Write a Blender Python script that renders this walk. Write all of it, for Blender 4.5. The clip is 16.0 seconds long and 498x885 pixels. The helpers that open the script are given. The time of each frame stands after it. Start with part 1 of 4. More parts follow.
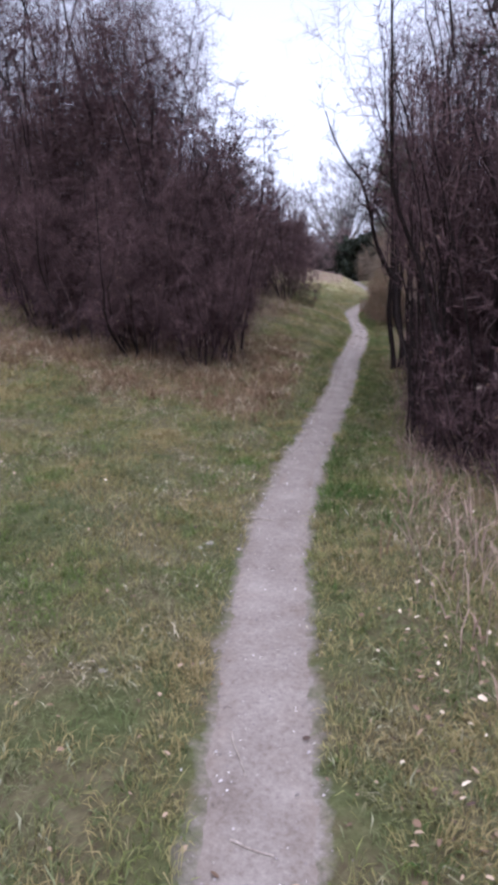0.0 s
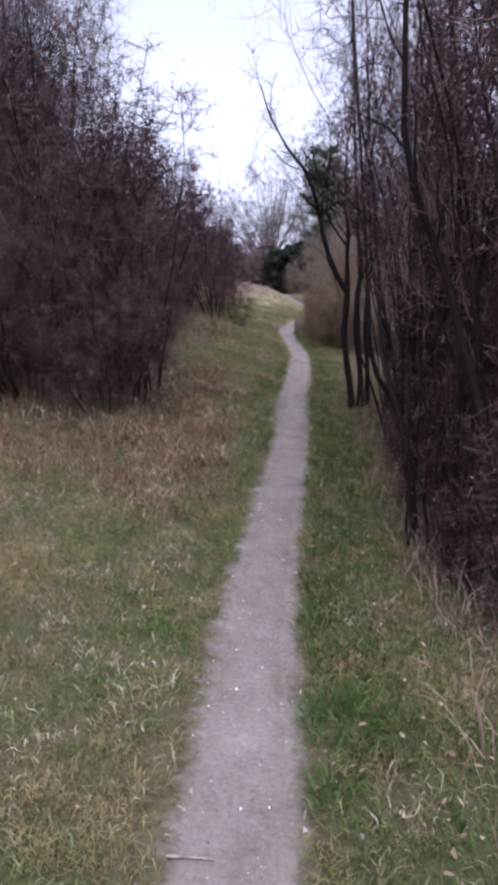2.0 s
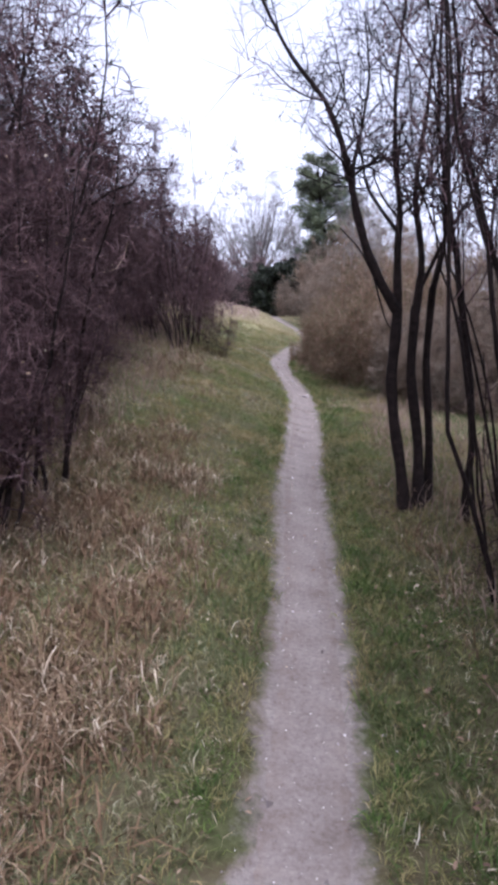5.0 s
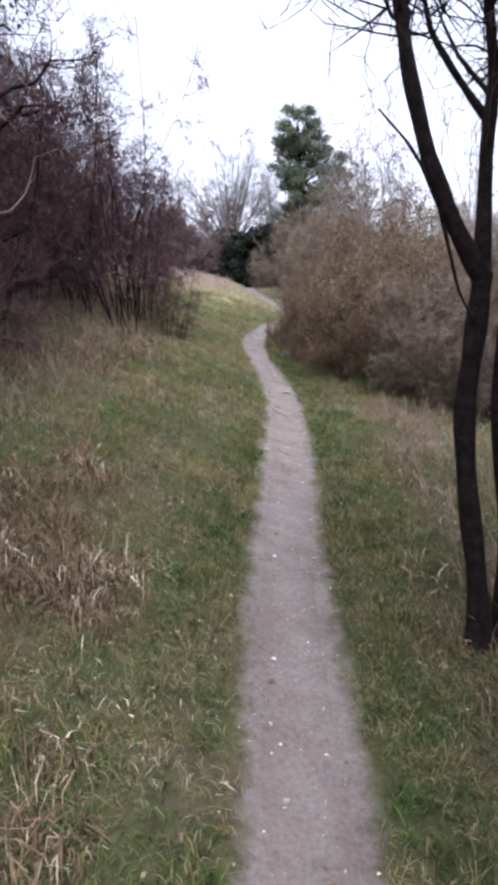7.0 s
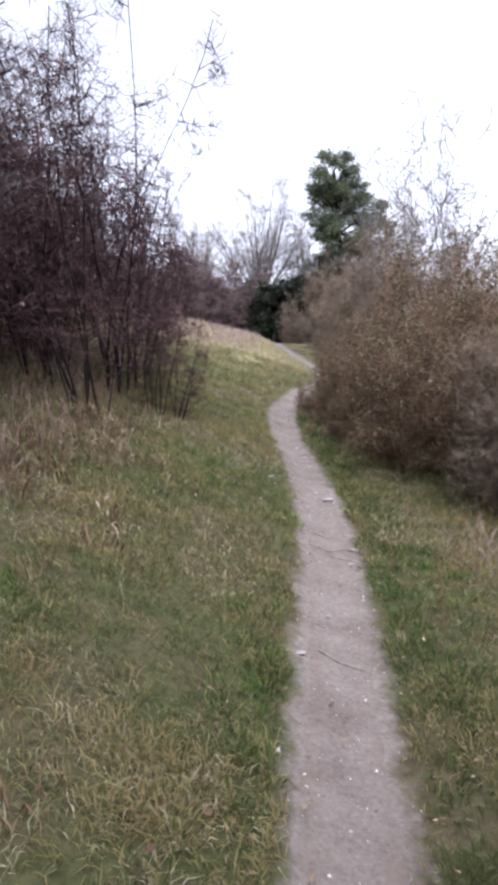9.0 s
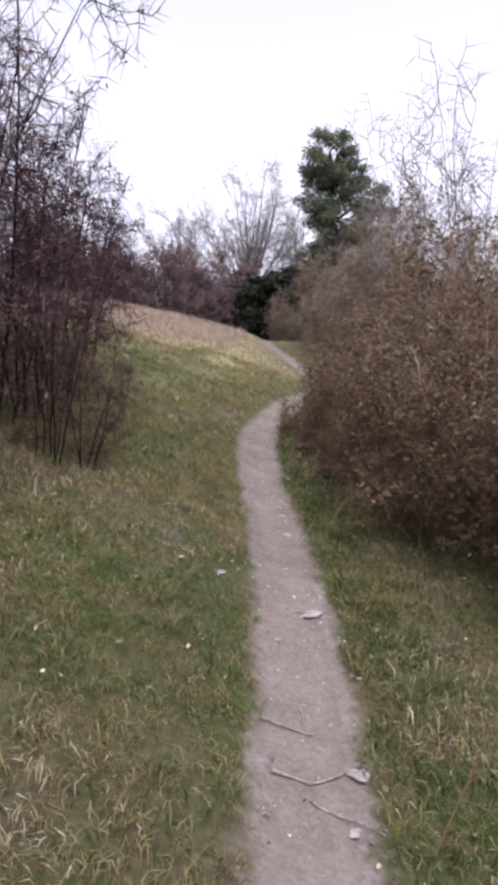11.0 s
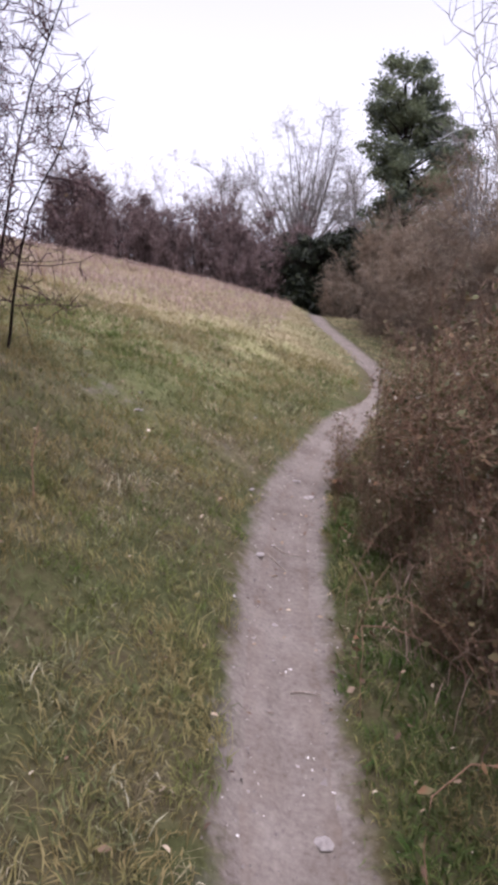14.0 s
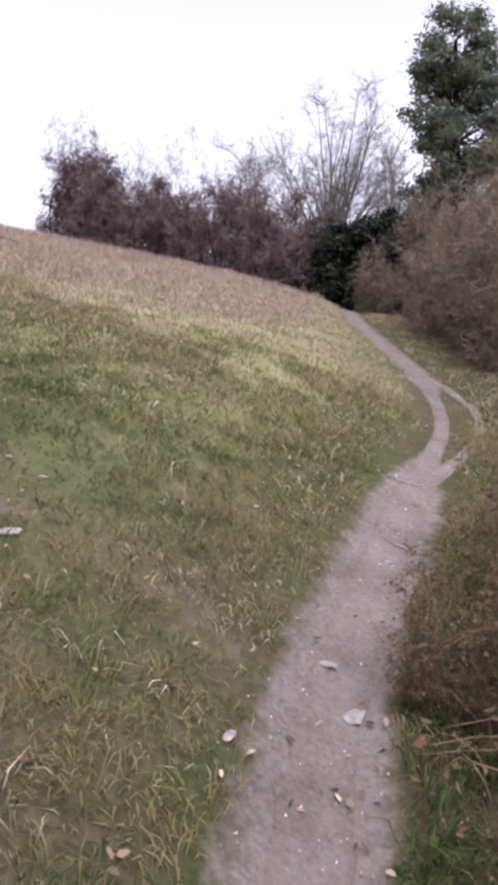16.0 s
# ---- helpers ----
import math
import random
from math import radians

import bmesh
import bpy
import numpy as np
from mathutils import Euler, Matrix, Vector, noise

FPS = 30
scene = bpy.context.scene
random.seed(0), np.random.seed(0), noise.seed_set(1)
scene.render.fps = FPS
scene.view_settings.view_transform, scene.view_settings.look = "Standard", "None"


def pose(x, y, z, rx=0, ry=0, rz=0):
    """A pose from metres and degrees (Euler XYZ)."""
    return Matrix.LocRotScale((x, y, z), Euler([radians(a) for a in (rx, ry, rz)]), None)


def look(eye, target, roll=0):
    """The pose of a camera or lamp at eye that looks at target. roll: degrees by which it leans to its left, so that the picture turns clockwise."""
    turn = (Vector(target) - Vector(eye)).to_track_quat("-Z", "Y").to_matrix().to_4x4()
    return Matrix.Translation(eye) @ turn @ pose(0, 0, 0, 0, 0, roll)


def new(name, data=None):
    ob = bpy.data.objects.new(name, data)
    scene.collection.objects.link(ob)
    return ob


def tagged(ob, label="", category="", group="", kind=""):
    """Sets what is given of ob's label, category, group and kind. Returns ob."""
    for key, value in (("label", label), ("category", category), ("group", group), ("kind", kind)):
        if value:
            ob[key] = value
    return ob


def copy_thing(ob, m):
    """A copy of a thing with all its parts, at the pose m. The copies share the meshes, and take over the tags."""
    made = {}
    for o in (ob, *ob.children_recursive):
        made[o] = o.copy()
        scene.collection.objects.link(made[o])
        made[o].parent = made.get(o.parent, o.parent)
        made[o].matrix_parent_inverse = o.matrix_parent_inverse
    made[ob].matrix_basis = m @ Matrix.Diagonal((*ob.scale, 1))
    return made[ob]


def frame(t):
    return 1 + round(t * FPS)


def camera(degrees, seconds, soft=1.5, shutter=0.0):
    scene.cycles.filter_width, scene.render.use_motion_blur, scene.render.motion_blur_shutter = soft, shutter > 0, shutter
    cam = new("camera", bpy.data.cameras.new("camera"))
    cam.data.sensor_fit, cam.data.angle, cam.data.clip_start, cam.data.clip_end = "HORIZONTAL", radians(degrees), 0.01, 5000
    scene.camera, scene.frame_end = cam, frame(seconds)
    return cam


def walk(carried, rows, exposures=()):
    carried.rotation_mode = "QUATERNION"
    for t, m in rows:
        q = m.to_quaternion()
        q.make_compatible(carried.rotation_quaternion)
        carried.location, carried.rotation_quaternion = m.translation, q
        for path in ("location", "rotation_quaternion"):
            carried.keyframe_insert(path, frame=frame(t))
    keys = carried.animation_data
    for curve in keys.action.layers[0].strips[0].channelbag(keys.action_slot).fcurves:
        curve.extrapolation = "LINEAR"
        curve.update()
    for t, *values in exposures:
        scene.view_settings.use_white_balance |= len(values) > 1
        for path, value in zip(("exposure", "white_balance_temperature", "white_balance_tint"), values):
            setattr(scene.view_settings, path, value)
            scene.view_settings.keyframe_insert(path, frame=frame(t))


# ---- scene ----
cam = camera(41.2, 16.0, soft=4.5)

# seconds, eye, target, roll
PATH = [
    (0, (0.555, -8.141, 0.716), (0.236, -6.187, 0.429), -2.2),
    (0.5, (0.502, -7.447, 0.808), (0.196, -5.482, 0.593), -0.8),
    (1, (0.346, -6.799, 0.894), (0.106, -4.828, 0.653), -2.2),
    (1.5, (0.299, -6.224, 0.952), (0.204, -4.238, 0.734), -4.3),
    (2, (0.24, -5.631, 1.042), (0.141, -3.651, 0.776), -2.6),
    (2.5, (0.151, -4.936, 1.101), (0.091, -2.97, 0.743), -3.4),
    (3, (0.178, -4.302, 1.22), (0.071, -2.32, 0.978), -2.1),
    (3.5, (0.117, -3.68, 1.274), (0.129, -1.704, 0.962), -4.3),
    (4, (0.15, -2.984, 1.3), (0.104, -1.004, 1.021), -2.8),
    (6.5, (0.15, 0.019, 1.484), (0.125, 2.013, 1.329), -1.2),
    (7, (0.204, 0.742, 1.544), (0.227, 2.721, 1.257), -1.6),
    (7.5, (0.258, 1.522, 1.554), (0.241, 3.509, 1.323), -0.4),
    (8, (0.247, 2.206, 1.629), (0.186, 4.203, 1.525), -0.1),
    (10.5, (0.445, 4.971, 2.054), (0.404, 6.963, 1.876), -1.4),
    (11, (0.512, 5.576, 2.103), (0.476, 7.57, 1.956), 0.1),
    (11.5, (0.559, 6.1, 2.173), (0.484, 8.091, 1.998), 0.9),
    (12, (0.573, 6.722, 2.261), (0.432, 8.707, 2.065), -1.6),
    (12.5, (0.654, 7.277, 2.338), (0.462, 9.252, 2.09), 1.0),
    (13, (0.603, 7.893, 2.379), (0.495, 9.877, 2.152), -0.6),
    (13.5, (0.631, 8.459, 2.45), (0.466, 10.444, 2.27), 1.1),
    (14, (0.549, 9.023, 2.481), (0.379, 11.001, 2.244), 2.2),
    (14.5, (0.532, 9.592, 2.538), (0.377, 11.57, 2.288), 1.3),
    (15, (0.531, 10.217, 2.593), (0.254, 12.18, 2.327), 3.8),
    (15.5, (0.479, 10.799, 2.672), (0.264, 12.767, 2.387), 0.9),
    (16, (0.486, 11.37, 2.755), (0.226, 13.336, 2.492), 1.9),
]
# seconds, stops, kelvin, tint
EXPOSURES = [(0, 1.3, 5450, 22), (2.5, 1.2, 5450, 25), (4.2, 1.45, 5450, 25), (6.5, 1.5, 5600, 20), (8, 1.6, 5650, 17), (11, 1.25, 5950, 24), (12, 1.25, 5970, 25), (12.6, 1.02, 5980, 25), (13.5, 1.2, 6000, 26), (16, 1.2, 5900, 26)]
walk(cam, [(t, look(eye, target, roll)) for t, eye, target, roll in PATH], exposures=EXPOSURES)

# ---- light ----
world = bpy.data.worlds.new("overcast_sky")
scene.world = world
world.use_nodes = True
wt = world.node_tree
wt.nodes.clear()
w_out = wt.nodes.new("ShaderNodeOutputWorld")
w_bg = wt.nodes.new("ShaderNodeBackground")
w_sky = wt.nodes.new("ShaderNodeTexSky")
w_sky.sky_type = "NISHITA"
w_sky.sun_disc = False
w_sky.sun_elevation = radians(64.6)
w_sky.sun_rotation = radians(161.6)
w_sky.air_density, w_sky.dust_density, w_sky.ozone_density = 1.0, 4.0, 1.0
w_grey = wt.nodes.new("ShaderNodeHueSaturation")
w_grey.inputs["Saturation"].default_value = 0.12
w_bg.inputs["Strength"].default_value = 0.15
wt.links.new(w_sky.outputs["Color"], w_grey.inputs["Color"])
wt.links.new(w_grey.outputs["Color"], w_bg.inputs["Color"])
wt.links.new(w_bg.outputs["Background"], w_out.inputs["Surface"])
sun = new("sun", bpy.data.lights.new("sun", "SUN"))
sun.data.energy, sun.data.angle, sun.data.color = 1.1, radians(60), (1.0, 0.985, 0.97)
sun.matrix_world = look((3, -9, 20), (0, 0, 0))


# ---- plan: the path's line, its height and the lie of the land ----
LINE_Y = [-12, -6.6, -6, -5, -4, -2, 0, 1.4, 4, 6, 8, 9.6, 11.3, 12.3, 13.3, 14, 14.7, 15.7, 16.9, 18, 19.5, 20.4, 23, 25, 28, 34]
LINE_X = [.6, .28, .21, .11, .05, .08, .2, .33, .42, .58, .7, .66, .5, .47, .48, .62, .79, 1.02, 1.36, 1.46, 1.45, 1.38, 1.05, .77, .63, .5]
RISE_Y = np.array([-60, -14, -8, -4.4, -0.5, 4.4, 10, 12.4, 13.6, 15, 20, 27, 34, 60, 400.0])
RISE_Z = np.array([-4.5, -1.45, -.93, -.5, -.23, .38, 1.12, 1.47, 1.63, 1.88, 2.6, 3.75, 4.4, 4.9, 5.0])
BANK_Y = [-8, 0, 5, 9, 13, 15, 20, 28]
BANK_C = [.04, .1, .2, .3, .33, .24, .2, .2]
RISE_M = np.gradient(RISE_Z, RISE_Y)


def rise(y):
    y = np.clip(np.asarray(y, float), -60, 400)
    i = np.clip(np.searchsorted(RISE_Y, y) - 1, 0, len(RISE_Y) - 2)
    h = RISE_Y[i + 1] - RISE_Y[i]
    u = (y - RISE_Y[i]) / h
    return ((2 * u**3 - 3 * u * u + 1) * RISE_Z[i] + (u**3 - 2 * u * u + u) * h * RISE_M[i]
            + (3 * u * u - 2 * u**3) * RISE_Z[i + 1] + (u**3 - u * u) * h * RISE_M[i + 1])


def line(y):
    y = np.asarray(y, float)
    return (np.interp(y - .5, LINE_Y, LINE_X) + np.interp(y, LINE_Y, LINE_X) * 2 + np.interp(y + .5, LINE_Y, LINE_X)) / 4


def lumps(x, y):
    return (.036 * np.sin(1.9 * x + .6 * y + 1) * np.sin(1.3 * y - .5 * x) + .026 * np.sin(4.3 * x - 2.1 * y) * np.sin(3.7 * y + x + 2)
            + .013 * np.sin(11 * x + 5 * y) * np.sin(9 * y - 4 * x))


def land(x, y):
    x, y = np.asarray(x, float), np.asarray(y, float)
    d = x - line(y)
    c = np.interp(y, BANK_Y, BANK_C)
    k = np.clip(-d, 0, None)
    left = c * 2 * (1 - np.exp(-k / 2)) + .27 * np.minimum(k, 14 + .1 * k) * (c / .33)
    right = -.05 * np.clip(d, 0, 8)
    away = np.clip((np.abs(d) - .15) / .4, 0, 1)
    return rise(y) + left + right + lumps(x, y) * away


def patchy(x, y, a=1.0, s=0.0):
    return .5 + .5 * np.sin(a * (1.7 * x + .6 * y) + s) * np.sin(a * (1.1 * y - .8 * x) + 2 * s + 1)


BARE = [(-.85, 13.6, .45, .9), (-.02, 9.1, .36, .7), (.05, 13.5, .3, .7), (-.35, 12.9, .3, .6), (-1.3, 14.3, .4, .7), (.0, 14.4, .22, .6), (-.6, -5.0, .3, .5), (-.9, -3.3, .35, .5), (-1.6, -5.2, .4, .5)]


def bare(x, y):
    """How far the turf is trodden away, 0 to 1."""
    k = 0 * x
    for bx, by, size, much in BARE:
        k = np.maximum(k, much * np.exp(-((x - bx) ** 2 + (y - by) ** 2) / size**2))
    return np.clip(1.5 * k * (.15 + .95 * patchy(x, y, 11)), 0, .9)


# ---- mesh helpers ----
def mesh_of(name, verts, faces, material):
    me = bpy.data.meshes.new(name)
    verts, faces = np.ascontiguousarray(verts, np.float32), np.ascontiguousarray(faces, np.int32)
    n, k = faces.shape
    me.vertices.add(len(verts))
    me.vertices.foreach_set("co", verts.ravel())
    me.loops.add(n * k)
    me.loops.foreach_set("vertex_index", faces.ravel())
    me.polygons.add(n)
    me.polygons.foreach_set("loop_start", np.arange(n, dtype=np.int32) * k)
    me.update(calc_edges=True)
    me.materials.append(material)
    return me


def smooth(me):
    me.polygons.foreach_set("use_smooth", np.ones(len(me.polygons), bool))
    return me


def piece(name, verts, faces, material, parent=None, label="", rounded=False):
    me = mesh_of(name, verts, faces, material)
    if rounded:
        smooth(me)
    ob = new(name, me)
    if parent is not None:
        ob.parent = parent
    if label:
        tagged(ob, label)
    return ob


def unit(v):
    return v / np.maximum(np.linalg.norm(v, axis=-1, keepdims=True), 1e-9)


def tubes(lines, radii, sides=3):
    """Tapered tubes along polylines: lines (n, k, 3), radii (n, k). Quads."""
    n, k, _ = lines.shape
    along = unit(np.gradient(lines, axis=1))
    ref = np.where(np.abs(along[..., 2:]) > .9, np.array([1., 0, 0]), np.array([0, 0, 1.]))
    a = unit(np.cross(along, ref))
    b = np.cross(along, a)
    ang = np.arange(sides) * 2 * np.pi / sides
    ring = a[:, :, None] * np.cos(ang)[:, None] + b[:, :, None] * np.sin(ang)[:, None]
    verts = (lines[:, :, None] + ring * radii[:, :, None, None]).reshape(-1, 3)
    i = np.arange(n * k * sides).reshape(n, k, sides)
    lo, hi = i[:, :-1], i[:, 1:]
    faces = np.stack([lo, np.roll(lo, -1, 2), np.roll(hi, -1, 2), hi], -1).reshape(-1, 4)
    return verts, faces


def spikes(rng, at, way, length, radius):
    """Short pointed twigs: three-sided, tapering to a tip. Tris."""
    n = len(at)
    d = unit(way)
    a = unit(np.cross(d, rng.normal(size=(n, 3))))
    b = np.cross(d, a)
    r = radius[:, None]
    v = np.stack([at + a * r, at + (b * .87 - a * .5) * r, at - (b * .87 + a * .5) * r, at + d * length[:, None]], 1).reshape(-1, 3)
    k = np.arange(n)[:, None] * 4
    return v, np.concatenate([k + np.array([0, 1, 3]), k + np.array([1, 2, 3]), k + np.array([2, 0, 3])])


def split(part):
    v, f = part
    return v, np.concatenate([f[:, [0, 1, 2]], f[:, [0, 2, 3]]]) if f.shape[1] == 4 else f


def twigs_off(rng, lines, each, length, radius, spread=.8):
    """Pointed twigs off polylines, each per line."""
    n, k, _ = lines.shape
    who = np.repeat(np.arange(n), each)
    u = rng.random(len(who)) * (k - 1) * .999
    i = u.astype(int)
    w = (u - i)[:, None]
    at = lines[who, i] * (1 - w) + lines[who, i + 1] * w
    along = unit(lines[who, i + 1] - lines[who, i])
    side = unit(np.cross(along, rng.normal(size=(len(who), 3))))
    m = len(who)
    return spikes(rng, at, along * (1 - spread) + side * spread, length * rng.uniform(.5, 1.4, m), radius * rng.uniform(.7, 1.3, m))


def merged(*parts):
    vs, fs, at = [], [], 0
    for v, f in map(split, parts):
        vs.append(v)
        fs.append(f + at)
        at += len(v)
    return np.concatenate(vs), np.concatenate(fs)


def shoots(rng, start, way, length, nodes, wobble=.15, lift=0.0):
    """Wandering polylines from start (n, 3) along way (n, 3)."""
    n = len(start)
    step = (length / (nodes - 1))[:, None]
    pts = [start]
    d = unit(way)
    for _ in range(nodes - 1):
        d = unit(d + rng.normal(0, wobble, (n, 3)) + np.array([0, 0, lift]))
        pts.append(pts[-1] + d * step)
    return np.stack(pts, 1)


def sprout(rng, lines, radii, each, length, nodes, spread=.8, lift=.1, wobble=.18, low=.25, thin=.55, tip=.0012, power=1.0):
    """Side shoots off polylines: each per line, as (lines, radii)."""
    n, k, _ = lines.shape
    who = np.repeat(np.arange(n), each)
    u = (low + (1 - low) * rng.random(len(who)) ** power) * (k - 1) * .999
    i = u.astype(int)
    w = (u - i)[:, None]
    at = lines[who, i] * (1 - w) + lines[who, i + 1] * w
    r = radii[who, i] * (1 - w[:, 0]) + radii[who, i + 1] * w[:, 0]
    along = unit(lines[who, i + 1] - lines[who, i])
    side = unit(np.cross(along, rng.normal(size=(len(who), 3))))
    long_ = length * rng.uniform(.5, 1.2, len(who)) * (1.15 - .6 * u / (k - 1))
    out = shoots(rng, at, along * (1 - spread) + side * spread, long_, nodes, wobble, lift)
    taper = np.linspace(1, .3, nodes)[None]
    return out, np.maximum(r * thin, tip)[:, None] * taper


def scatter_leaves(rng, centres, size, flat=0.0, shape=.55):
    """One bent leaf of two triangles as a quad at each centre."""
    n = len(centres)
    a = unit(rng.normal(size=(n, 3)) * np.array([1, 1, 1 - flat]))
    b = unit(np.cross(a, rng.normal(size=(n, 3)) * np.array([1 - flat, 1 - flat, 1])))
    s = (size * rng.uniform(.6, 1.3, n))[:, None]
    nrm = np.cross(a, b)
    v = np.stack([centres - a * s, centres + b * s * shape + nrm * s * .2, centres + a * s, centres - b * s * shape + nrm * s * .2], 1)
    return v.reshape(-1, 3), np.arange(4 * n).reshape(n, 4)


def curled_leaves(rng, centres, size):
    """Fallen leaves lying nearly flat: six-cornered, folded along the rib. Quads."""
    n = len(centres)
    az = rng.uniform(0, 2 * np.pi, n)
    a = unit(np.stack([np.cos(az), np.sin(az), rng.normal(0, .25, n)], 1))
    b = unit(np.cross(np.array([[0, 0, 1.]]) + rng.normal(0, .25, (n, 3)), a))
    up = np.cross(a, b)
    s = (size * rng.uniform(.5, 1.4, n))[:, None]
    w = rng.uniform(.35, .6, n)[:, None] * s
    fold = rng.uniform(0, .35, n)[:, None] * s
    v = np.stack([centres - a * s, centres - a * s * .45 + b * w + up * fold, centres + a * s * .4 + b * w * .8 + up * fold,
                  centres + a * s, centres + a * s * .4 - b * w * .8 + up * fold, centres - a * s * .45 - b * w + up * fold], 1)
    k = np.arange(n)[:, None] * 6
    return v.reshape(-1, 3), np.concatenate([k + np.array([0, 1, 2, 3]), k + np.array([0, 3, 4, 5])])


# ---- materials ----
def material(name, rough=.85, bump=0.0, bump_scale=60, spec=.3):
    m = bpy.data.materials.new(name)
    m.use_nodes = True
    t = m.node_tree
    b = t.nodes["Principled BSDF"]
    b.inputs["Roughness"].default_value = rough
    b.inputs["Specular IOR Level"].default_value = spec
    if bump:
        n = t.nodes.new("ShaderNodeTexNoise")
        n.inputs["Scale"].default_value = bump_scale
        n.inputs["Detail"].default_value = 6
        c = t.nodes.new("ShaderNodeTexCoord")
        t.links.new(c.outputs["Object"], n.inputs["Vector"])
        p = t.nodes.new("ShaderNodeBump")
        p.inputs["Strength"].default_value = bump
        p.inputs["Distance"].default_value = .02
        t.links.new(n.outputs["Fac"], p.inputs["Height"])
        t.links.new(p.outputs["Normal"], b.inputs["Normal"])
    return m, t, b


def ramp(t, fac, stops):
    r = t.nodes.new("ShaderNodeValToRGB")
    e = r.color_ramp.elements
    while len(e) < len(stops):
        e.new(.5)
    for el, (p, c) in zip(e, stops):
        el.position, el.color = p, (*c, 1)
    t.links.new(fac, r.inputs["Fac"])
    return r.outputs["Color"]


def noise_of(t, scale, detail=4, rough=.55, space="Object"):
    c = t.nodes.new("ShaderNodeTexCoord")
    n = t.nodes.new("ShaderNodeTexNoise")
    n.inputs["Scale"].default_value, n.inputs["Detail"].default_value, n.inputs["Roughness"].default_value = scale, detail, rough
    t.links.new(c.outputs[space], n.inputs["Vector"])
    return n.outputs["Fac"]


def mix(t, fac, a, b, kind="MIX"):
    n = t.nodes.new("ShaderNodeMix")
    n.data_type, n.blend_type = "RGBA", kind
    for value, k in ((fac, "Factor"), (a, "A"), (b, "B")):
        s = [i for i in n.inputs if i.name == k and i.enabled][0]
        if isinstance(value, (int, float)):
            s.default_value = value
        elif isinstance(value, tuple):
            s.default_value = (*value, 1)
        else:
            t.links.new(value, s)
    return [o for o in n.outputs if o.enabled][0]


def island_material(name, stops, patch=None, patch_scale=1.0, rough=.8, spec=.25, through_light=0.0):
    """Leaves, blades and twigs: each piece takes its own tint from the ramp."""
    m, t, b = material(name, rough, spec=spec)
    g = t.nodes.new("ShaderNodeNewGeometry")
    col = ramp(t, g.outputs["Random Per Island"], stops)
    if patch:
        for scale, sharp, much in ((patch_scale, .08, .78), (patch_scale * 6.3, .06, .7)):
            f2 = ramp(t, noise_of(t, scale, 3), [(.5 - sharp, (0, 0, 0)), (.5 + sharp, (1, 1, 1))])
            col = mix(t, f2, col, mix(t, much, col, patch))
    t.links.new(col, b.inputs["Base Color"])
    if through_light:
        tr = t.nodes.new("ShaderNodeBsdfTranslucent")
        t.links.new(col, tr.inputs["Color"])
        ms = t.nodes.new("ShaderNodeMixShader")
        ms.inputs[0].default_value = through_light
        t.links.new(b.outputs[0], ms.inputs[1])
        t.links.new(tr.outputs[0], ms.inputs[2])
        t.links.new(ms.outputs[0], t.nodes["Material Output"].inputs["Surface"])
    return m


def bark(name, dark, light, scale=25):
    m, t, b = material(name, .9, .6, 90, spec=.12)
    t.links.new(ramp(t, noise_of(t, scale, 6, .65), [(.35, dark), (.7, light)]), b.inputs["Base Color"])
    return m


M_BARK = bark("dark_bark", (.006, .004, .0036), (.025, .0165, .014))
M_TWIG = island_material("bare_twig", [(0, (.018, .0095, .0102)), (.6, (.062, .033, .034)), (.94, (.118, .073, .069)), (1, (.18, .13, .122))], spec=.12)
# Bare-twig colour lightened: the distance haze over the hilltop hedge is painted in.
M_TWIG_HAZE = island_material("hazed_hill_twig", [(0, (.050, .032, .031)), (.6, (.113, .077, .073)), (1, (.225, .171, .159))], spec=.15)
M_TWIG_GREY = island_material("grey_twig", [(0, (.076, .060, .046)), (.6, (.170, .134, .105)), (1, (.340, .289, .225))], patch=(.145, .102, .068), patch_scale=.8, spec=.15)
M_TWIG_FAR = island_material("pale_twig", [(0, (.085, .076, .072)), (1, (.215, .195, .182))], spec=.2)
M_CANE = island_material("bramble_cane", [(0, (.065, .036, .024)), (.5, (.17, .095, .06)), (.95, (.23, .155, .105)), (1, (.34, .27, .20))])
M_DEADLEAF = island_material("withered_leaf", [(0, (.08, .05, .034)), (.5, (.16, .105, .066)), (.85, (.24, .175, .115)), (1, (.38, .33, .25))], through_light=.2)
M_BRAMBLE = island_material("bramble_leaf", [(0, (.025, .032, .015)), (.3, (.085, .085, .036)), (.55, (.15, .076, .038)), (.9, (.22, .128, .074)), (1, (.46, .42, .35))], patch=(.10, .095, .045), patch_scale=1.2, through_light=.25)
# Evergreen leaf darkened to near black: the shade of the hollow is in the colour.
M_SHADED_EVERGREEN = island_material("shaded_evergreen_leaf", [(0, (.007, .011, .006)), (.6, (.015, .020, .011)), (1, (.037, .043, .020))], through_light=.1, rough=.6)
M_PINE = island_material("pine_needle", [(0, (.05, .066, .062)), (.6, (.082, .102, .092)), (1, (.13, .145, .118))], patch=(.13, .15, .08), patch_scale=.9, through_light=.4)
M_GREEN = island_material("green_grass", [(0, (.045, .088, .014)), (.6, (.10, .138, .031)), (.9, (.14, .175, .05)), (1, (.28, .25, .14))],
                          patch=(.26, .20, .095), patch_scale=.9, through_light=.4)
M_LUSH = island_material("lush_grass", [(0, (.026, .059, .011)), (.6, (.056, .100, .019)), (1, (.111, .140, .041))], patch=(.081, .093, .030), patch_scale=.9, through_light=.4)
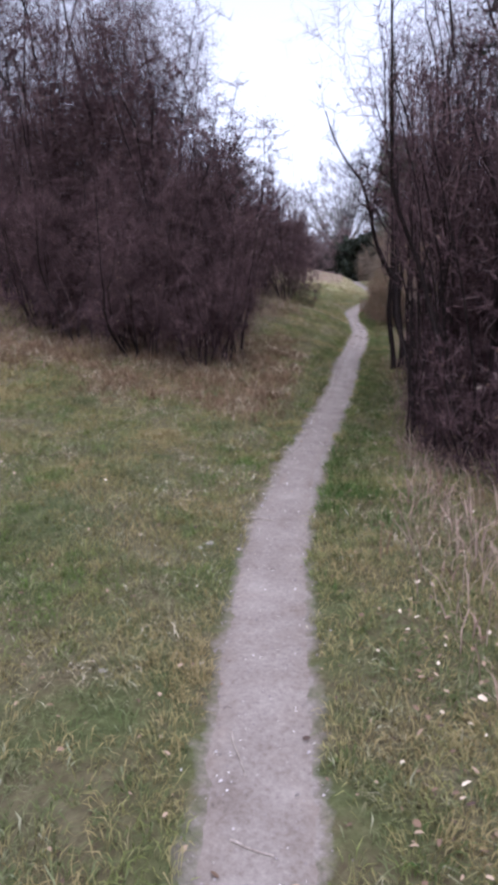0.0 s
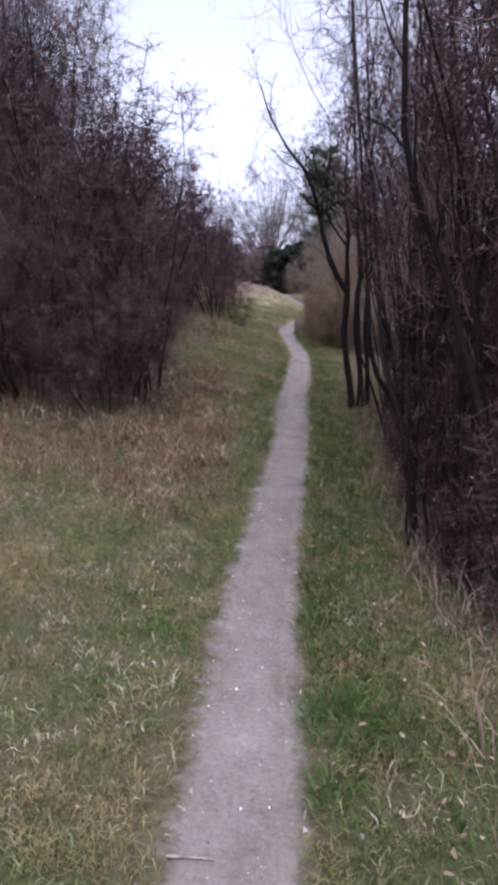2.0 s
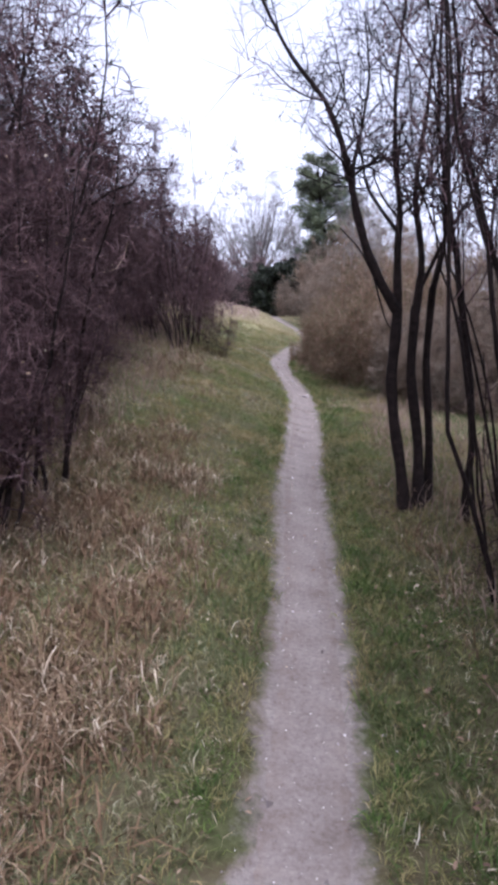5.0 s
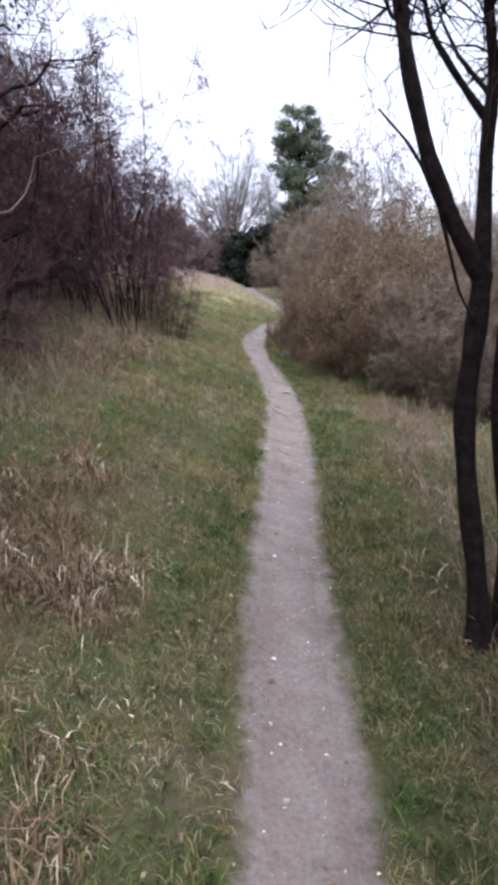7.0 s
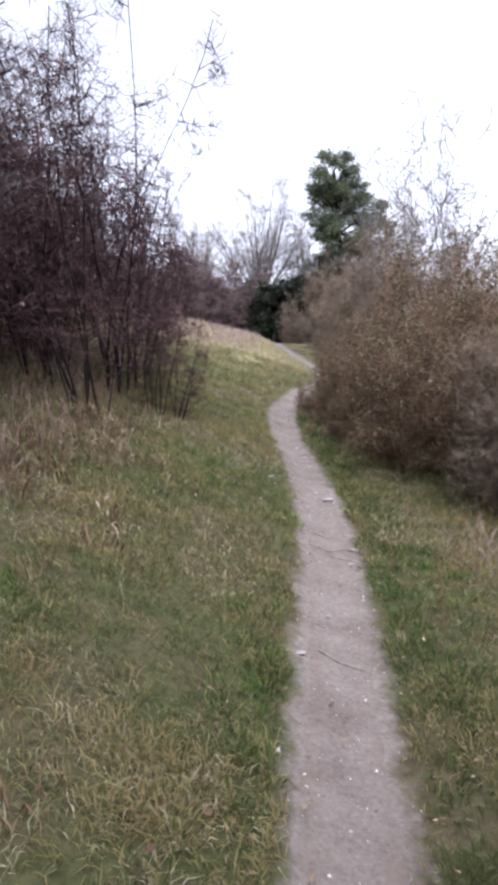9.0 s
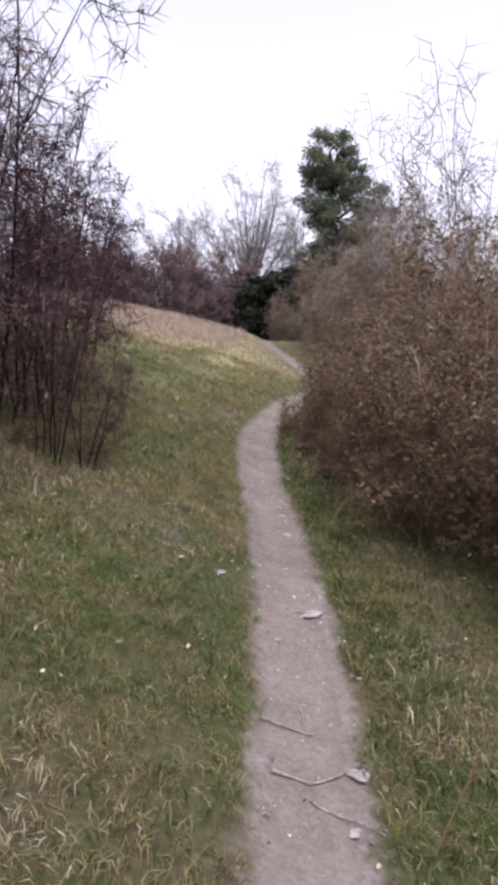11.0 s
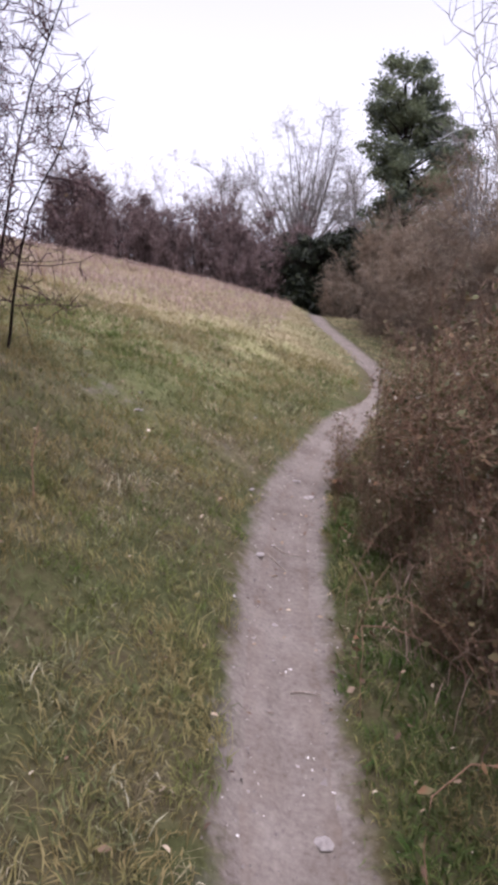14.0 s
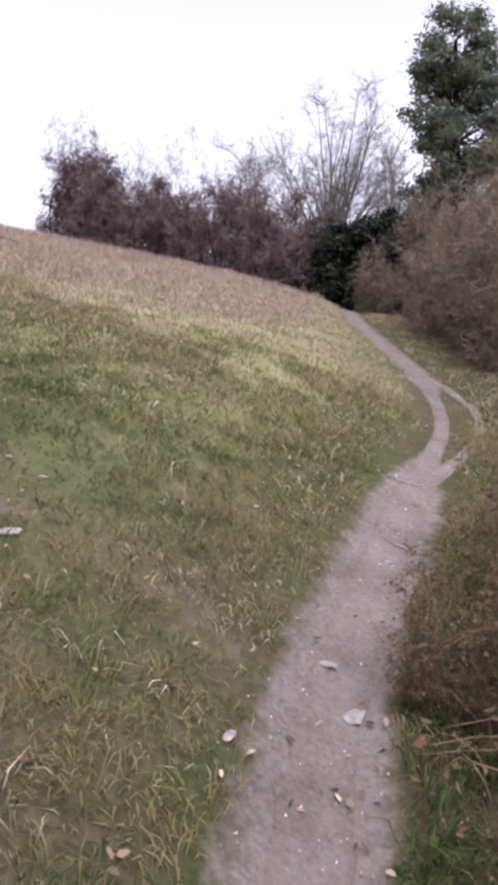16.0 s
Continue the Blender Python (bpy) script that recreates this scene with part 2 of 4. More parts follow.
M_STRAW = island_material("dead_straw", [(0, (.062, .042, .025)), (.4, (.163, .125, .077)), (.85, (.346, .283, .178)), (1, (.634, .566, .442))], patch=(.067, .091, .025), patch_scale=.8, through_light=.25)
M_TALL = island_material("tall_dry_grass", [(0, (.073, .050, .029)), (.4, (.129, .090, .052)), (.75, (.292, .224, .133)), (1, (.636, .559, .421))], patch=(.129, .076, .040), patch_scale=2, through_light=.15)
M_HILL = island_material("hill_grass", [(0, (.13, .145, .062)), (.5, (.24, .235, .115)), (1, (.41, .375, .22))], patch=(.31, .255, .155), patch_scale=.5, through_light=.3)
M_RED = island_material("reddish_stalks", [(0, (.131, .075, .053)), (.6, (.254, .164, .121)), (1, (.394, .295, .230))], patch=(.230, .168, .127), patch_scale=.5, through_light=.25)
M_PINK = island_material("hilltop_grass", [(0, (.170, .119, .098)), (.6, (.306, .234, .200)), (1, (.476, .395, .340))], patch=(.281, .200, .170), patch_scale=.5, through_light=.25)
M_LITTER = island_material("fallen_leaf", [(0, (.04, .024, .017)), (.45, (.13, .08, .05)), (.85, (.25, .18, .12)), (1, (.48, .40, .30))])
M_GRIT = island_material("path_grit", [(0, (.08, .065, .06)), (.5, (.17, .145, .135)), (.85, (.28, .245, .235)), (1, (.60, .56, .54))])
M_STICK = bark("weathered_stick", (.14, .11, .09), (.38, .33, .28), 40)
M_STONE, _t, _b = material("pale_flint", .7, .5, 40)
_t.links.new(ramp(_t, noise_of(_t, 14, 5), [(.3, (.17, .148, .138)), (.7, (.36, .32, .30))]), _b.inputs["Base Color"])

PATH_STOPS = [(.30, (.064, .049, .040)), (.43, (.128, .105, .090)), (.57, (.183, .155, .136)), (.7, (.242, .211, .187))], [(.28, (.027, .021, .017)), (.43, (.119, .098, .084)), (.66, (.197, .168, .148)), (.8, (.425, .387, .347))]


def path_colour(t):
    a = ramp(t, noise_of(t, 3.2, 6, .65), PATH_STOPS[0])
    b = ramp(t, noise_of(t, 48, 6, .72), PATH_STOPS[1])
    return mix(t, .55, a, b)


M_EARTH, _t, _b = material("meadow_soil", .95, 1.0, 22, spec=.1)
_c1 = ramp(_t, noise_of(_t, 1.9, 6, .62), [(.36, (.026, .040, .009)), (.46, (.050, .052, .019)), (.54, (.066, .047, .027)), (.64, (.095, .072, .045))])
_c2 = ramp(_t, noise_of(_t, 30, 5, .75), [(.3, (.018, .014, .009)), (.5, (.055, .055, .024)), (.75, (.112, .104, .055))])
_turf = mix(_t, .55, _c1, _c2)
_h = _t.nodes.new("ShaderNodeAttribute")
_h.attribute_name = "hillside"
_c3 = ramp(_t, noise_of(_t, .5, 6, .6), [(.35, (.17, .19, .075)), (.5, (.25, .24, .115)), (.65, (.33, .26, .17))])
_turf = mix(_t, _h.outputs["Fac"], _turf, mix(_t, .3, _c3, _c2))
_u = _t.nodes.new("ShaderNodeAttribute")
_u.attribute_name = "upper"
_turf = mix(_t, _u.outputs["Fac"], _turf, ramp(_t, noise_of(_t, .9, 6, .65), [(.35, (.20, .155, .11)), (.65, (.31, .225, .185))]))
_w = _t.nodes.new("ShaderNodeAttribute")
_w.attribute_name = "worn"
_n = _t.nodes.new("ShaderNodeMath")
_n.operation = "MULTIPLY_ADD"
_t.links.new(noise_of(_t, 9, 6, .7), _n.inputs[0])
_n.inputs[1].default_value = 1.1
_n.inputs[2].default_value = -.55
_s = _t.nodes.new("ShaderNodeMath")
_s.operation, _s.use_clamp = "ADD", True
_t.links.new(_n.outputs[0], _s.inputs[0])
_t.links.new(_w.outputs["Fac"], _s.inputs[1])
_f = ramp(_t, _s.outputs[0], [(.42, (0, 0, 0)), (.75, (1, 1, 1))])
_t.links.new(mix(_t, _f, _turf, path_colour(_t)), _b.inputs["Base Color"])

M_PATH, _t, _b = material("trodden_earth", .93, .28, 34, spec=.12)
_r = _t.nodes.new("ShaderNodeAttribute")
_r.attribute_name = "rim"
_soil = ramp(_t, noise_of(_t, 20, 6, .7), [(.3, (.05, .036, .025)), (.7, (.17, .128, .098))])
_t.links.new(mix(_t, _r.outputs["Fac"], path_colour(_t), mix(_t, .7, path_colour(_t), _soil)), _b.inputs["Base Color"])


# ---- ground ----
def stretch(lo, hi, n, far):
    inner = np.linspace(lo, hi, n)
    step = (hi - lo) / (n - 1)
    outer = step * np.cumsum(1.25 ** np.arange(1, 60))
    outer = outer[outer < far]
    return np.r_[(lo - outer)[::-1], inner, hi + outer]


def ground():
    xs, ys = stretch(-5, 4, 150, 2500), stretch(-9, 30, 520, 2500)
    gx, gy = np.meshgrid(xs, ys)
    z = land(gx, gy)
    d = gx - line(gy)
    z = z - .015 * np.clip(1 - np.abs(d) / .3, 0, 1)
    v = np.stack([gx, gy, z], -1).reshape(-1, 3)
    i = np.arange(len(xs) * len(ys)).reshape(len(ys), len(xs))
    f = np.stack([i[:-1, :-1], i[:-1, 1:], i[1:, 1:], i[1:, :-1]], -1).reshape(-1, 4)
    ob = piece("ground", v, f, M_EARTH, rounded=True)
    tight = .12 * np.exp(-((gy - 17.3) / 1.6) ** 4)
    worn = np.clip(1 - (np.abs(d) - .10 + tight) / (.24 - tight), 0, 1) * np.clip((31 - gy) / 2, 0, 1)
    worn = np.maximum(worn, .62 * bare(gx, gy))
    at = ob.data.attributes.new("worn", "FLOAT", "POINT")
    hillside = np.clip((gy - 12.5) / 4, 0, 1) * np.clip((-d - .1) / 1.0, 0, 1)
    ob.data.attributes.new("hillside", "FLOAT", "POINT").data.foreach_set("value", hillside.ravel().astype(np.float32))
    upper = np.clip((-d - .8) / 4 + (gy - 18.5) / 7, 0, 1) * np.clip((gy - 15.5) / 4, 0, 1) * np.clip(-d / 1.5, 0, .85)
    ob.data.attributes.new("upper", "FLOAT", "POINT").data.foreach_set("value", upper.ravel().astype(np.float32))
    at = ob.data.attributes["worn"]
    at.data.foreach_set("value", np.clip(worn, 0, 1).ravel().astype(np.float32))
    tagged(ob, "sloping rough meadow of short green and straw-coloured winter grass", "ground", kind="structure")


def strand(name, y0, y1, shift, half, label):
    """A trodden strip: crowned a little, with ragged edges that sink into the turf."""
    ys = np.arange(y0, y1, .045)
    us = np.linspace(-1, 1, 21)
    gy, gu = np.meshgrid(ys, us, indexing="ij")
    wob = 1 + .07 * np.sin(1.3 * gy + 1) + .05 * np.sin(2.9 * gy)
    gx = line(gy) + shift(gy) + gu * half(gy) * 1.12 * wob
    edge = np.abs(gu)
    fine = np.array([noise.noise((a * 9, b * 9, 3)) + .6 * noise.noise((a * 23, b * 23, 7)) for a, b in zip(gx.ravel(), gy.ravel())]).reshape(gx.shape)
    z = land(gx, gy) - .013 + .017 * (1 - edge**2 * 1.5) + .0045 * fine
    v = np.stack([gx, gy, z], -1).reshape(-1, 3)
    i = np.arange(gx.size).reshape(gx.shape)
    f = np.stack([i[:-1, :-1], i[:-1, 1:], i[1:, 1:], i[1:, :-1]], -1).reshape(-1, 4)
    ob = piece(name, v, f, M_PATH, rounded=True)
    rim = np.clip(edge ** 2.2 + .35 * fine, 0, 1)
    ob.data.attributes.new("rim", "FLOAT", "POINT").data.foreach_set("value", rim.ravel().astype(np.float32))
    return tagged(ob, label, "path", kind="structure")


def zero(y):
    return 0 * y


ground()
strand("footpath", -12, 29.5, zero, lambda y: .175 + .05 * np.clip(-3 - y, 0, 1.5) - .06 * np.exp(-((y - 13.9) / 1.7) ** 2) - .095 * np.exp(-((y - 17.3) / 1.7) ** 4) - .08 * np.clip((y - 19) / 5, 0, 1), "narrow trodden pinkish-grey earth footpath through the grass")
strand("side_strand", 15.6, 19.8, lambda y: .33 * np.sin(np.clip((y - 15.6) / 4.2, 0, 1) * np.pi) ** .6, lambda y: .085 + 0 * y, "thin second strand of trodden earth beside the footpath")


# ---- grass ----
def blades(rng, x, y, height, width, lean, curl=.6, sink=.01, az=None):
    """Drooping blades, each a tapering strip of three bends. Returns verts and tris."""
    n = len(x)
    at = np.stack([x, y, land(x, y) - sink], 1)
    az = rng.uniform(0, 2 * np.pi, n) if az is None else az
    out = np.stack([np.cos(az), np.sin(az), 0 * az], 1)
    turn = rng.uniform(0, 2 * np.pi, n)
    side = np.stack([np.cos(turn), np.sin(turn), 0 * az], 1) * (width * rng.uniform(.5, 1.3, n))[:, None]
    tilt = np.abs(rng.normal(0, lean, n)) * .6
    bend = curl * rng.uniform(.2, 1.2, n)
    rows = [at - side * .7, at + side * .7]
    for k, w in ((0, 1), (1, .75), (2, 0)):
        a = tilt + bend * k * .75
        at = at + (out * np.sin(a)[:, None] + np.array([0, 0, 1.]) * np.cos(a)[:, None]) * height[:, None] * (.42, .34, .30)[k]
        at[:, 2] = np.maximum(at[:, 2], land(at[:, 0], at[:, 1]) + .008)
        rows += [at - side * w, at + side * w] if w else [at]
    v = np.stack(rows, 1).reshape(-1, 3)
    k = np.arange(n)[:, None] * 7
    f = np.concatenate([k + np.array(t) for t in ((0, 1, 3), (0, 3, 2), (2, 3, 5), (2, 5, 4), (4, 5, 6))])
    return v, f


def spread(rng, n, x0, x1, y0, y1, keep, near=1.0):
    """Random places in a box where keep(x, y) in 0..1 allows; near > 1 crowds them to low y."""
    x = rng.uniform(x0, x1, n)
    y = y0 + (y1 - y0) * rng.random(n) ** near
    ok = rng.random(n) < keep(x, y)
    return x[ok], y[ok]


def off_path(x, y, gap=.175):
    d = np.abs(x - line(y))
    ragged = gap + .05 * np.sin(2.1 * y + 1) * .4 + .03 * np.sin(9 * y + 4 * x)
    return np.clip((d - ragged) / .16, 0, 1)


def stuff(name, v, f, mat, label, category):
    return tagged(piece(name, v, f, mat), label, category, kind="stuff")


def bent_blades(rng, x, y, height, width, tilt, az, turn, sink=.008):
    """Narrow pointed blades that bow over at half their height."""
    n = len(x)
    base = np.stack([x, y, land(x, y) - sink], 1)
    side = np.stack([np.cos(turn), np.sin(turn), 0 * turn], 1) * width[:, None]

    def step(lean, turned):
        return np.stack([np.cos(turned) * np.sin(lean), np.sin(turned) * np.sin(lean), np.cos(lean)], 1) * height[:, None] * .5

    mid = base + step(tilt * .55, az)
    tip = mid + step(np.minimum(tilt * 1.1 + rng.uniform(.1, .9, n), 2.2), az + rng.normal(0, .5, n))
    mid[:, 2] = np.maximum(mid[:, 2], land(mid[:, 0], mid[:, 1]) + .008)
    tip[:, 2] = np.maximum(tip[:, 2], land(tip[:, 0], tip[:, 1]) + .004)
    v = np.stack([base, mid - side, mid + side, tip], 1).reshape(-1, 3)
    k = np.arange(n)[:, None] * 4
    return v, np.concatenate([k + np.array([0, 2, 1]), k + np.array([1, 2, 3])])


def tufts(rng, cx, cy, per, rad, height, width, out=.7):
    """Clumps of blades that lean out from their clump's middle."""
    n = len(cx)
    size = rng.uniform(.5, 1.5, n)
    who = np.repeat(np.arange(n), per)
    az = rng.uniform(0, 2 * np.pi, len(who))
    r = np.sqrt(rng.random(len(who))) * rad * size[who]
    x, y = cx[who] + r * np.cos(az), cy[who] + r * np.sin(az)
    ok = off_path(x, y, .17) > .2 + .3 * rng.random(len(who))
    x, y, az, who = x[ok], y[ok], az[ok], who[ok]
    m = len(x)
    tilt = np.abs(rng.normal(out, .35, m))
    return bent_blades(rng, x, y, height * size[who] * rng.uniform(.5, 1.2, m), width * rng.uniform(.6, 1.4, m), tilt, az + rng.normal(0, .5, m), rng.uniform(0, 2 * np.pi, m))


def green_side(x, y):
    """The damp green strip that borders the path."""
    d = x - line(y)
    return np.clip((d - .15) / .1, 0, 1) * np.clip((.85 - d) / .35, 0, 1) * np.clip((y + 6) / 2, 0, 1)


def meadow():
    rng = np.random.default_rng(11)
    x, y = spread(rng, 40000, -3.8, 2.4, -8, 17.5, lambda x, y: (.28 + .72 * np.clip(2.4 * patchy(x, y, 2.4) - .75, 0, 1)) * (1 - bare(x, y)))
    v, f = tufts(rng, x, y, 21, .07, .08, .0026, .85)
    stuff("short_grass", v, f, M_GREEN, "short patchy green winter grass beside the path", "grass")
    x, y = spread(rng, 300000, -3.6, 2.4, -8, 16.5, lambda x, y: off_path(x, y, .2) * (.5 + .5 * np.clip(2.2 * (1 - patchy(x, y, 2.4)) - .6, 0, 1)) * (1 - .7 * bare(x, y)) * (1 - .75 * green_side(x, y)))
    m = len(x)
    v, f = bent_blades(rng, x, y, rng.uniform(.04, .11, m), .002 * rng.uniform(.5, 1.6, m), rng.uniform(.9, 1.5, m), rng.uniform(0, 6.28, m), rng.uniform(0, 6.28, m))
    stuff("dead_grass", v, f, M_STRAW, "flattened straw-coloured dead grass stems", "grass")
    x, y = spread(rng, 17000, -3.6, 2.4, -8, 17, lambda x, y: np.clip(1.3 * patchy(x, y, 2.1, 3) - .1, 0, 1) * off_path(x, y, .25))
    v, f = tufts(rng, x, y, 18, .05, .10, .0023, 1.0)
    stuff("straw_clumps", v, f, M_STRAW, "flattened clumps of pale dead grass", "grass")
    x, y = spread(rng, 5500, -9, -3.3, -6, 6, lambda x, y: .4 + .6 * patchy(x, y, 1.3))
    v, f = tufts(rng, x, y, 16, .12, .11, .006)
    stuff("outer_grass", v, f, M_GREEN, "rough patchy grass of the open meadow", "grass")
    # lush verge close to the path's right side, with a greener strip on its left further up
    def verge(x, y):
        d = x - line(y)
        right = np.clip((d - .2) / .08, 0, 1) * np.clip((.8 - d) / .3, 0, 1) * np.clip((y + 5) / 2, 0.1, 1)
        left = np.clip((-d - .2) / .08, 0, 1) * np.clip((.6 + d) / .3, 0, 1) * np.clip((y + .5) / 2, 0, 1) * np.clip((9 - y) / 3, 0, 1)
        return np.maximum(right, left * .7) * (.25 + .75 * patchy(x, y, .9, 2))
    x, y = spread(rng, 14000, -.6, 2.2, -7, 15, verge)
    v, f = tufts(rng, x, y, 22, .06, .09, .0036, .8)
    stuff("verge_grass", v, f, M_LUSH, "lush green grass along the path's edge", "grass")
    # tall dry tussocks
    def tuss(x, y):
        d = x - line(y)
        left = np.clip((-d - .40 - .07 * np.clip(y, 0, 3)) / .45, 0, 1) * np.clip((6 + d) / .6, 0, 1) * np.clip((y + 1.0 - .4 * np.sin(3 * x) - .45 * np.clip(-x - 1.2, 0, 3)) / 1.3, 0, 1) * np.clip((5.2 - y) / 1.6, 0, 1)
        right = .35 * np.exp(-((x - 1.35) / .3) ** 2 - ((y - 3.9) / 1.2) ** 2) * np.clip((d - .55) / .2, 0, 1)
        bush = .55 * np.exp(-((x + 1.0) / .45) ** 2 - ((y - 8.0) / .9) ** 2)
        left = np.maximum(left, np.maximum(right, bush))
        return left * np.clip(.05 + 1.1 * patchy(x, y, 2.6), 0, 1)
    cx, cy = spread(rng, 21000, -6, 2.2, -1.8, 9.2, tuss)
    who = np.repeat(np.arange(len(cx)), 24)
    az = rng.uniform(0, 2 * np.pi, len(who))
    r = .09 * np.sqrt(rng.random(len(who)))
    heading = az + rng.normal(0, .4, len(who)) + .8 * np.sin(cx[who] * 3 + cy[who] * 2)
    tall = rng.uniform(.08, .26, len(cx))[who] * rng.uniform(.5, 1.2, len(who))
    v, f = blades(rng, cx[who] + r * np.cos(az), cy[who] + r * np.sin(az), tall, .0034, .7, 2.3, az=heading)
    stuff("tall_grass", v, f, M_TALL, "tall bleached dry grass bent over in tussocks", "grass")
    def under(x, y):
        d = x - line(y)
        right = np.clip((d - .72) / .25, 0, 1) * np.clip((2.2 - d) / .6, 0, 1) * np.clip((8.4 - y), 0, 1)
        left = np.clip((-d - 1.6) / .4, 0, 1) * np.clip((8 + d), 0, 1) * np.clip((y - 1.4) / .6, 0, 1) * np.clip((12.5 - y), 0, 1)
        bank = np.clip((d - .38) / .2, 0, 1) * np.clip((1.5 - d) / .4, 0, 1) * np.clip(y - 10.8, 0, 1) * np.clip(16 - y, 0, 1)
        return np.maximum(np.maximum(right * .9, left), bank) * (.3 + .7 * patchy(x, y, 1.8))
    x, y = spread(rng, 125000, -7.5, 2.6, -7.5, 16, under)
    v, f = blades(rng, x, y, rng.uniform(.08, .36, len(x)), .0034, .6, .9)
    stuff("hedge_foot_grass", v, f, M_RED, "dry reddish-brown stalks at the foot of the hedge", "grass")
    # the open hillside
    def hill(x, y):
        d = x - line(y)
        return np.clip((np.abs(d) - .25) / .2, 0, 1) * np.clip((y - 14.2) / 3, 0, 1) * (.5 + .5 * patchy(x, y, .8)) * np.where(d > 0, np.clip((1.2 - d), 0, 1), 1)
    x, y = spread(rng, 26000, -13, 3, 13.5, 34, hill, 1.3)
    v, f = tufts(rng, x, y, 18, .15, .10, .0052, 1.1)
    stuff("hill_grass", v, f, M_HILL, "yellow-green rough grass on the open hillside", "grass")
    def upper(x, y):
        d = x - line(y)
        return np.clip((-d - .8) / 4 + (y - 18.5) / 7, 0, 1) * np.clip((y - 15.5) / 4, 0, 1) * (.4 + .6 * patchy(x, y, .9, 1))
    x, y = spread(rng, 60000, -15, 0, 15, 34, upper)
    v, f = blades(rng, x, y, rng.uniform(.08, .24, len(x)), .006, .8, .8)
    stuff("upper_hill_grass", v, f, M_PINK, "taller reddish dead grass on the upper hillside", "grass")
    # grit and crumbs on the trodden earth
    y = rng.uniform(-7.5, 20, 4200)
    x = line(y) + rng.normal(0, .13, len(y))
    n = len(x)
    v, f = spikes(rng, np.stack([x, y, land(x, y) + .001], 1), np.array([[0, 0, 1.]]) + rng.normal(0, .5, (n, 3)), rng.uniform(.003, .009, n), .0042 * rng.lognormal(0, .5, n))
    stuff("path_grit", v, f, M_GRIT, "small stones and crumbs of earth on the path", "gravel")
    # fallen leaves, thickest under the right-hand thicket
    x, y = spread(rng, 2600, .35, 2.2, -7.5, 3.5, lambda x, y: np.clip((x - line(y) - .35) / .3, 0, 1) * patchy(x, y, 1.5, 1))
    v, f = curled_leaves(rng, np.stack([x, y, land(x, y) + .02 + .05 * rng.random(len(x))], 1), .016)
    stuff("hedge_leaf_litter", v, f, M_LITTER, "brown fallen leaves gathered at the foot of the thicket", "leaves")
    x, y = spread(rng, 7500, -3, 2.2, -7.5, 17, lambda x, y: (.22 + .78 * off_path(x, y, .1)) * np.where(x > line(y) + .3, 1, .6))
    for lx, ly, n in ((.55, 13.15, 26), (.62, 11.7, 16), (.5, 12.4, 10), (-.75, 13.5, 40), (-.1, 9.0, 14), (.95, -6.2, 60), (1.0, -5.0, 50)):
        x, y = np.r_[x, rng.normal(lx, .16, n)], np.r_[y, rng.normal(ly, .28, n)]
    v, f = curled_leaves(rng, np.stack([x, y, land(x, y) + .010 + .06 * rng.random(len(x)) * off_path(x, y)], 1), .013)
    stuff("leaf_litter", v, f, M_LITTER, "scattered pale and brown fallen leaves", "leaves")


meadow()


# ---- shrubs and trees ----
def plain(name, x, y, label, category, group="", sink=.05):
    ob = new(name)
    ob.location = (x, y, float(land(x, y)) - sink)
    return tagged(ob, label, category, group)


def each_tube(name, lines, radii, sides, mat, root):
    for a, r in zip(lines, radii):
        piece(name, *tubes(a[None], r[None], sides), mat, root, rounded=True)


def drawn_in(lines, reach):
    """Pulls what strays further than reach from the middle most of the way back."""
    far = np.linalg.norm(lines[..., :2], axis=-1, keepdims=True)
    k = np.where(far > reach, (reach + (far - reach) * .3) / np.maximum(far, 1e-6), 1)
    return np.concatenate([lines[..., :2] * k, lines[..., 2:]], -1)


def shrub(name, seed, height, reach, stems, l1, l2, l3, mat, label, group, leaf_n=0, stem_r=.018, low=.1, lean=.35, fat=1.0, leaf_mat=None, wobble=.16, bough=.30, stem_mat=None, twig=None, bends=2):
    """A bare many-stemmed shrub about its foot: stems, a crown of boughs and twigs, and a few withered leaves."""
    rng = np.random.default_rng(seed)
    root = plain(name, 0, 0, label, "shrub", group)
    az = rng.uniform(0, 2 * np.pi, stems)
    rad = reach * np.sqrt(rng.random(stems))
    start = np.stack([rad * np.cos(az), rad * np.sin(az), 0 * az - .05], 1)
    out = np.minimum(np.abs(rng.normal(0, lean, stems)), 1.6 * lean)
    way = np.stack([np.cos(az) * np.sin(out), np.sin(az) * np.sin(out), np.cos(out)], 1)
    L0 = shoots(rng, start, way, height * rng.uniform(.5, 1.05, stems), 10, wobble, .07)
    L0 = drawn_in(L0, .26 * height)
    R0 = np.maximum(stem_r * rng.uniform(.6, 1.5, stems)[:, None] * np.linspace(1, .15, 10)[None], .004)
    L1, R1 = sprout(rng, L0, R0, l1, height * bough, 5, .8, .05, low=low, thin=.5, tip=.004 * fat, wobble=.25)
    L1 = drawn_in(L1, .28 * height)
    L2, R2 = sprout(rng, L1, R1, l2, twig or .34 + .045 * height, bends, .8, .02, low=.08, thin=.6, tip=.0028 * fat, wobble=.35)
    fine = .6 if bends > 3 else 1
    each_tube("stem", L0, R0, 5, stem_mat or M_BARK, root)
    piece("crown", *merged(tubes(L1, R1), tubes(L2, R2), twigs_off(rng, L2, l3, fine * (.13 + .022 * height), .0024 * fat), twigs_off(rng, L1, l3 * 2, fine * (.14 + .024 * height), .0026 * fat)), mat, root)
    if leaf_n:
        pick = rng.integers(0, len(L2), leaf_n)
        piece("foliage", *scatter_leaves(rng, L2[pick, -1] + rng.normal(0, .03, (leaf_n, 3)), .018), leaf_mat or M_DEADLEAF, root)
    return root


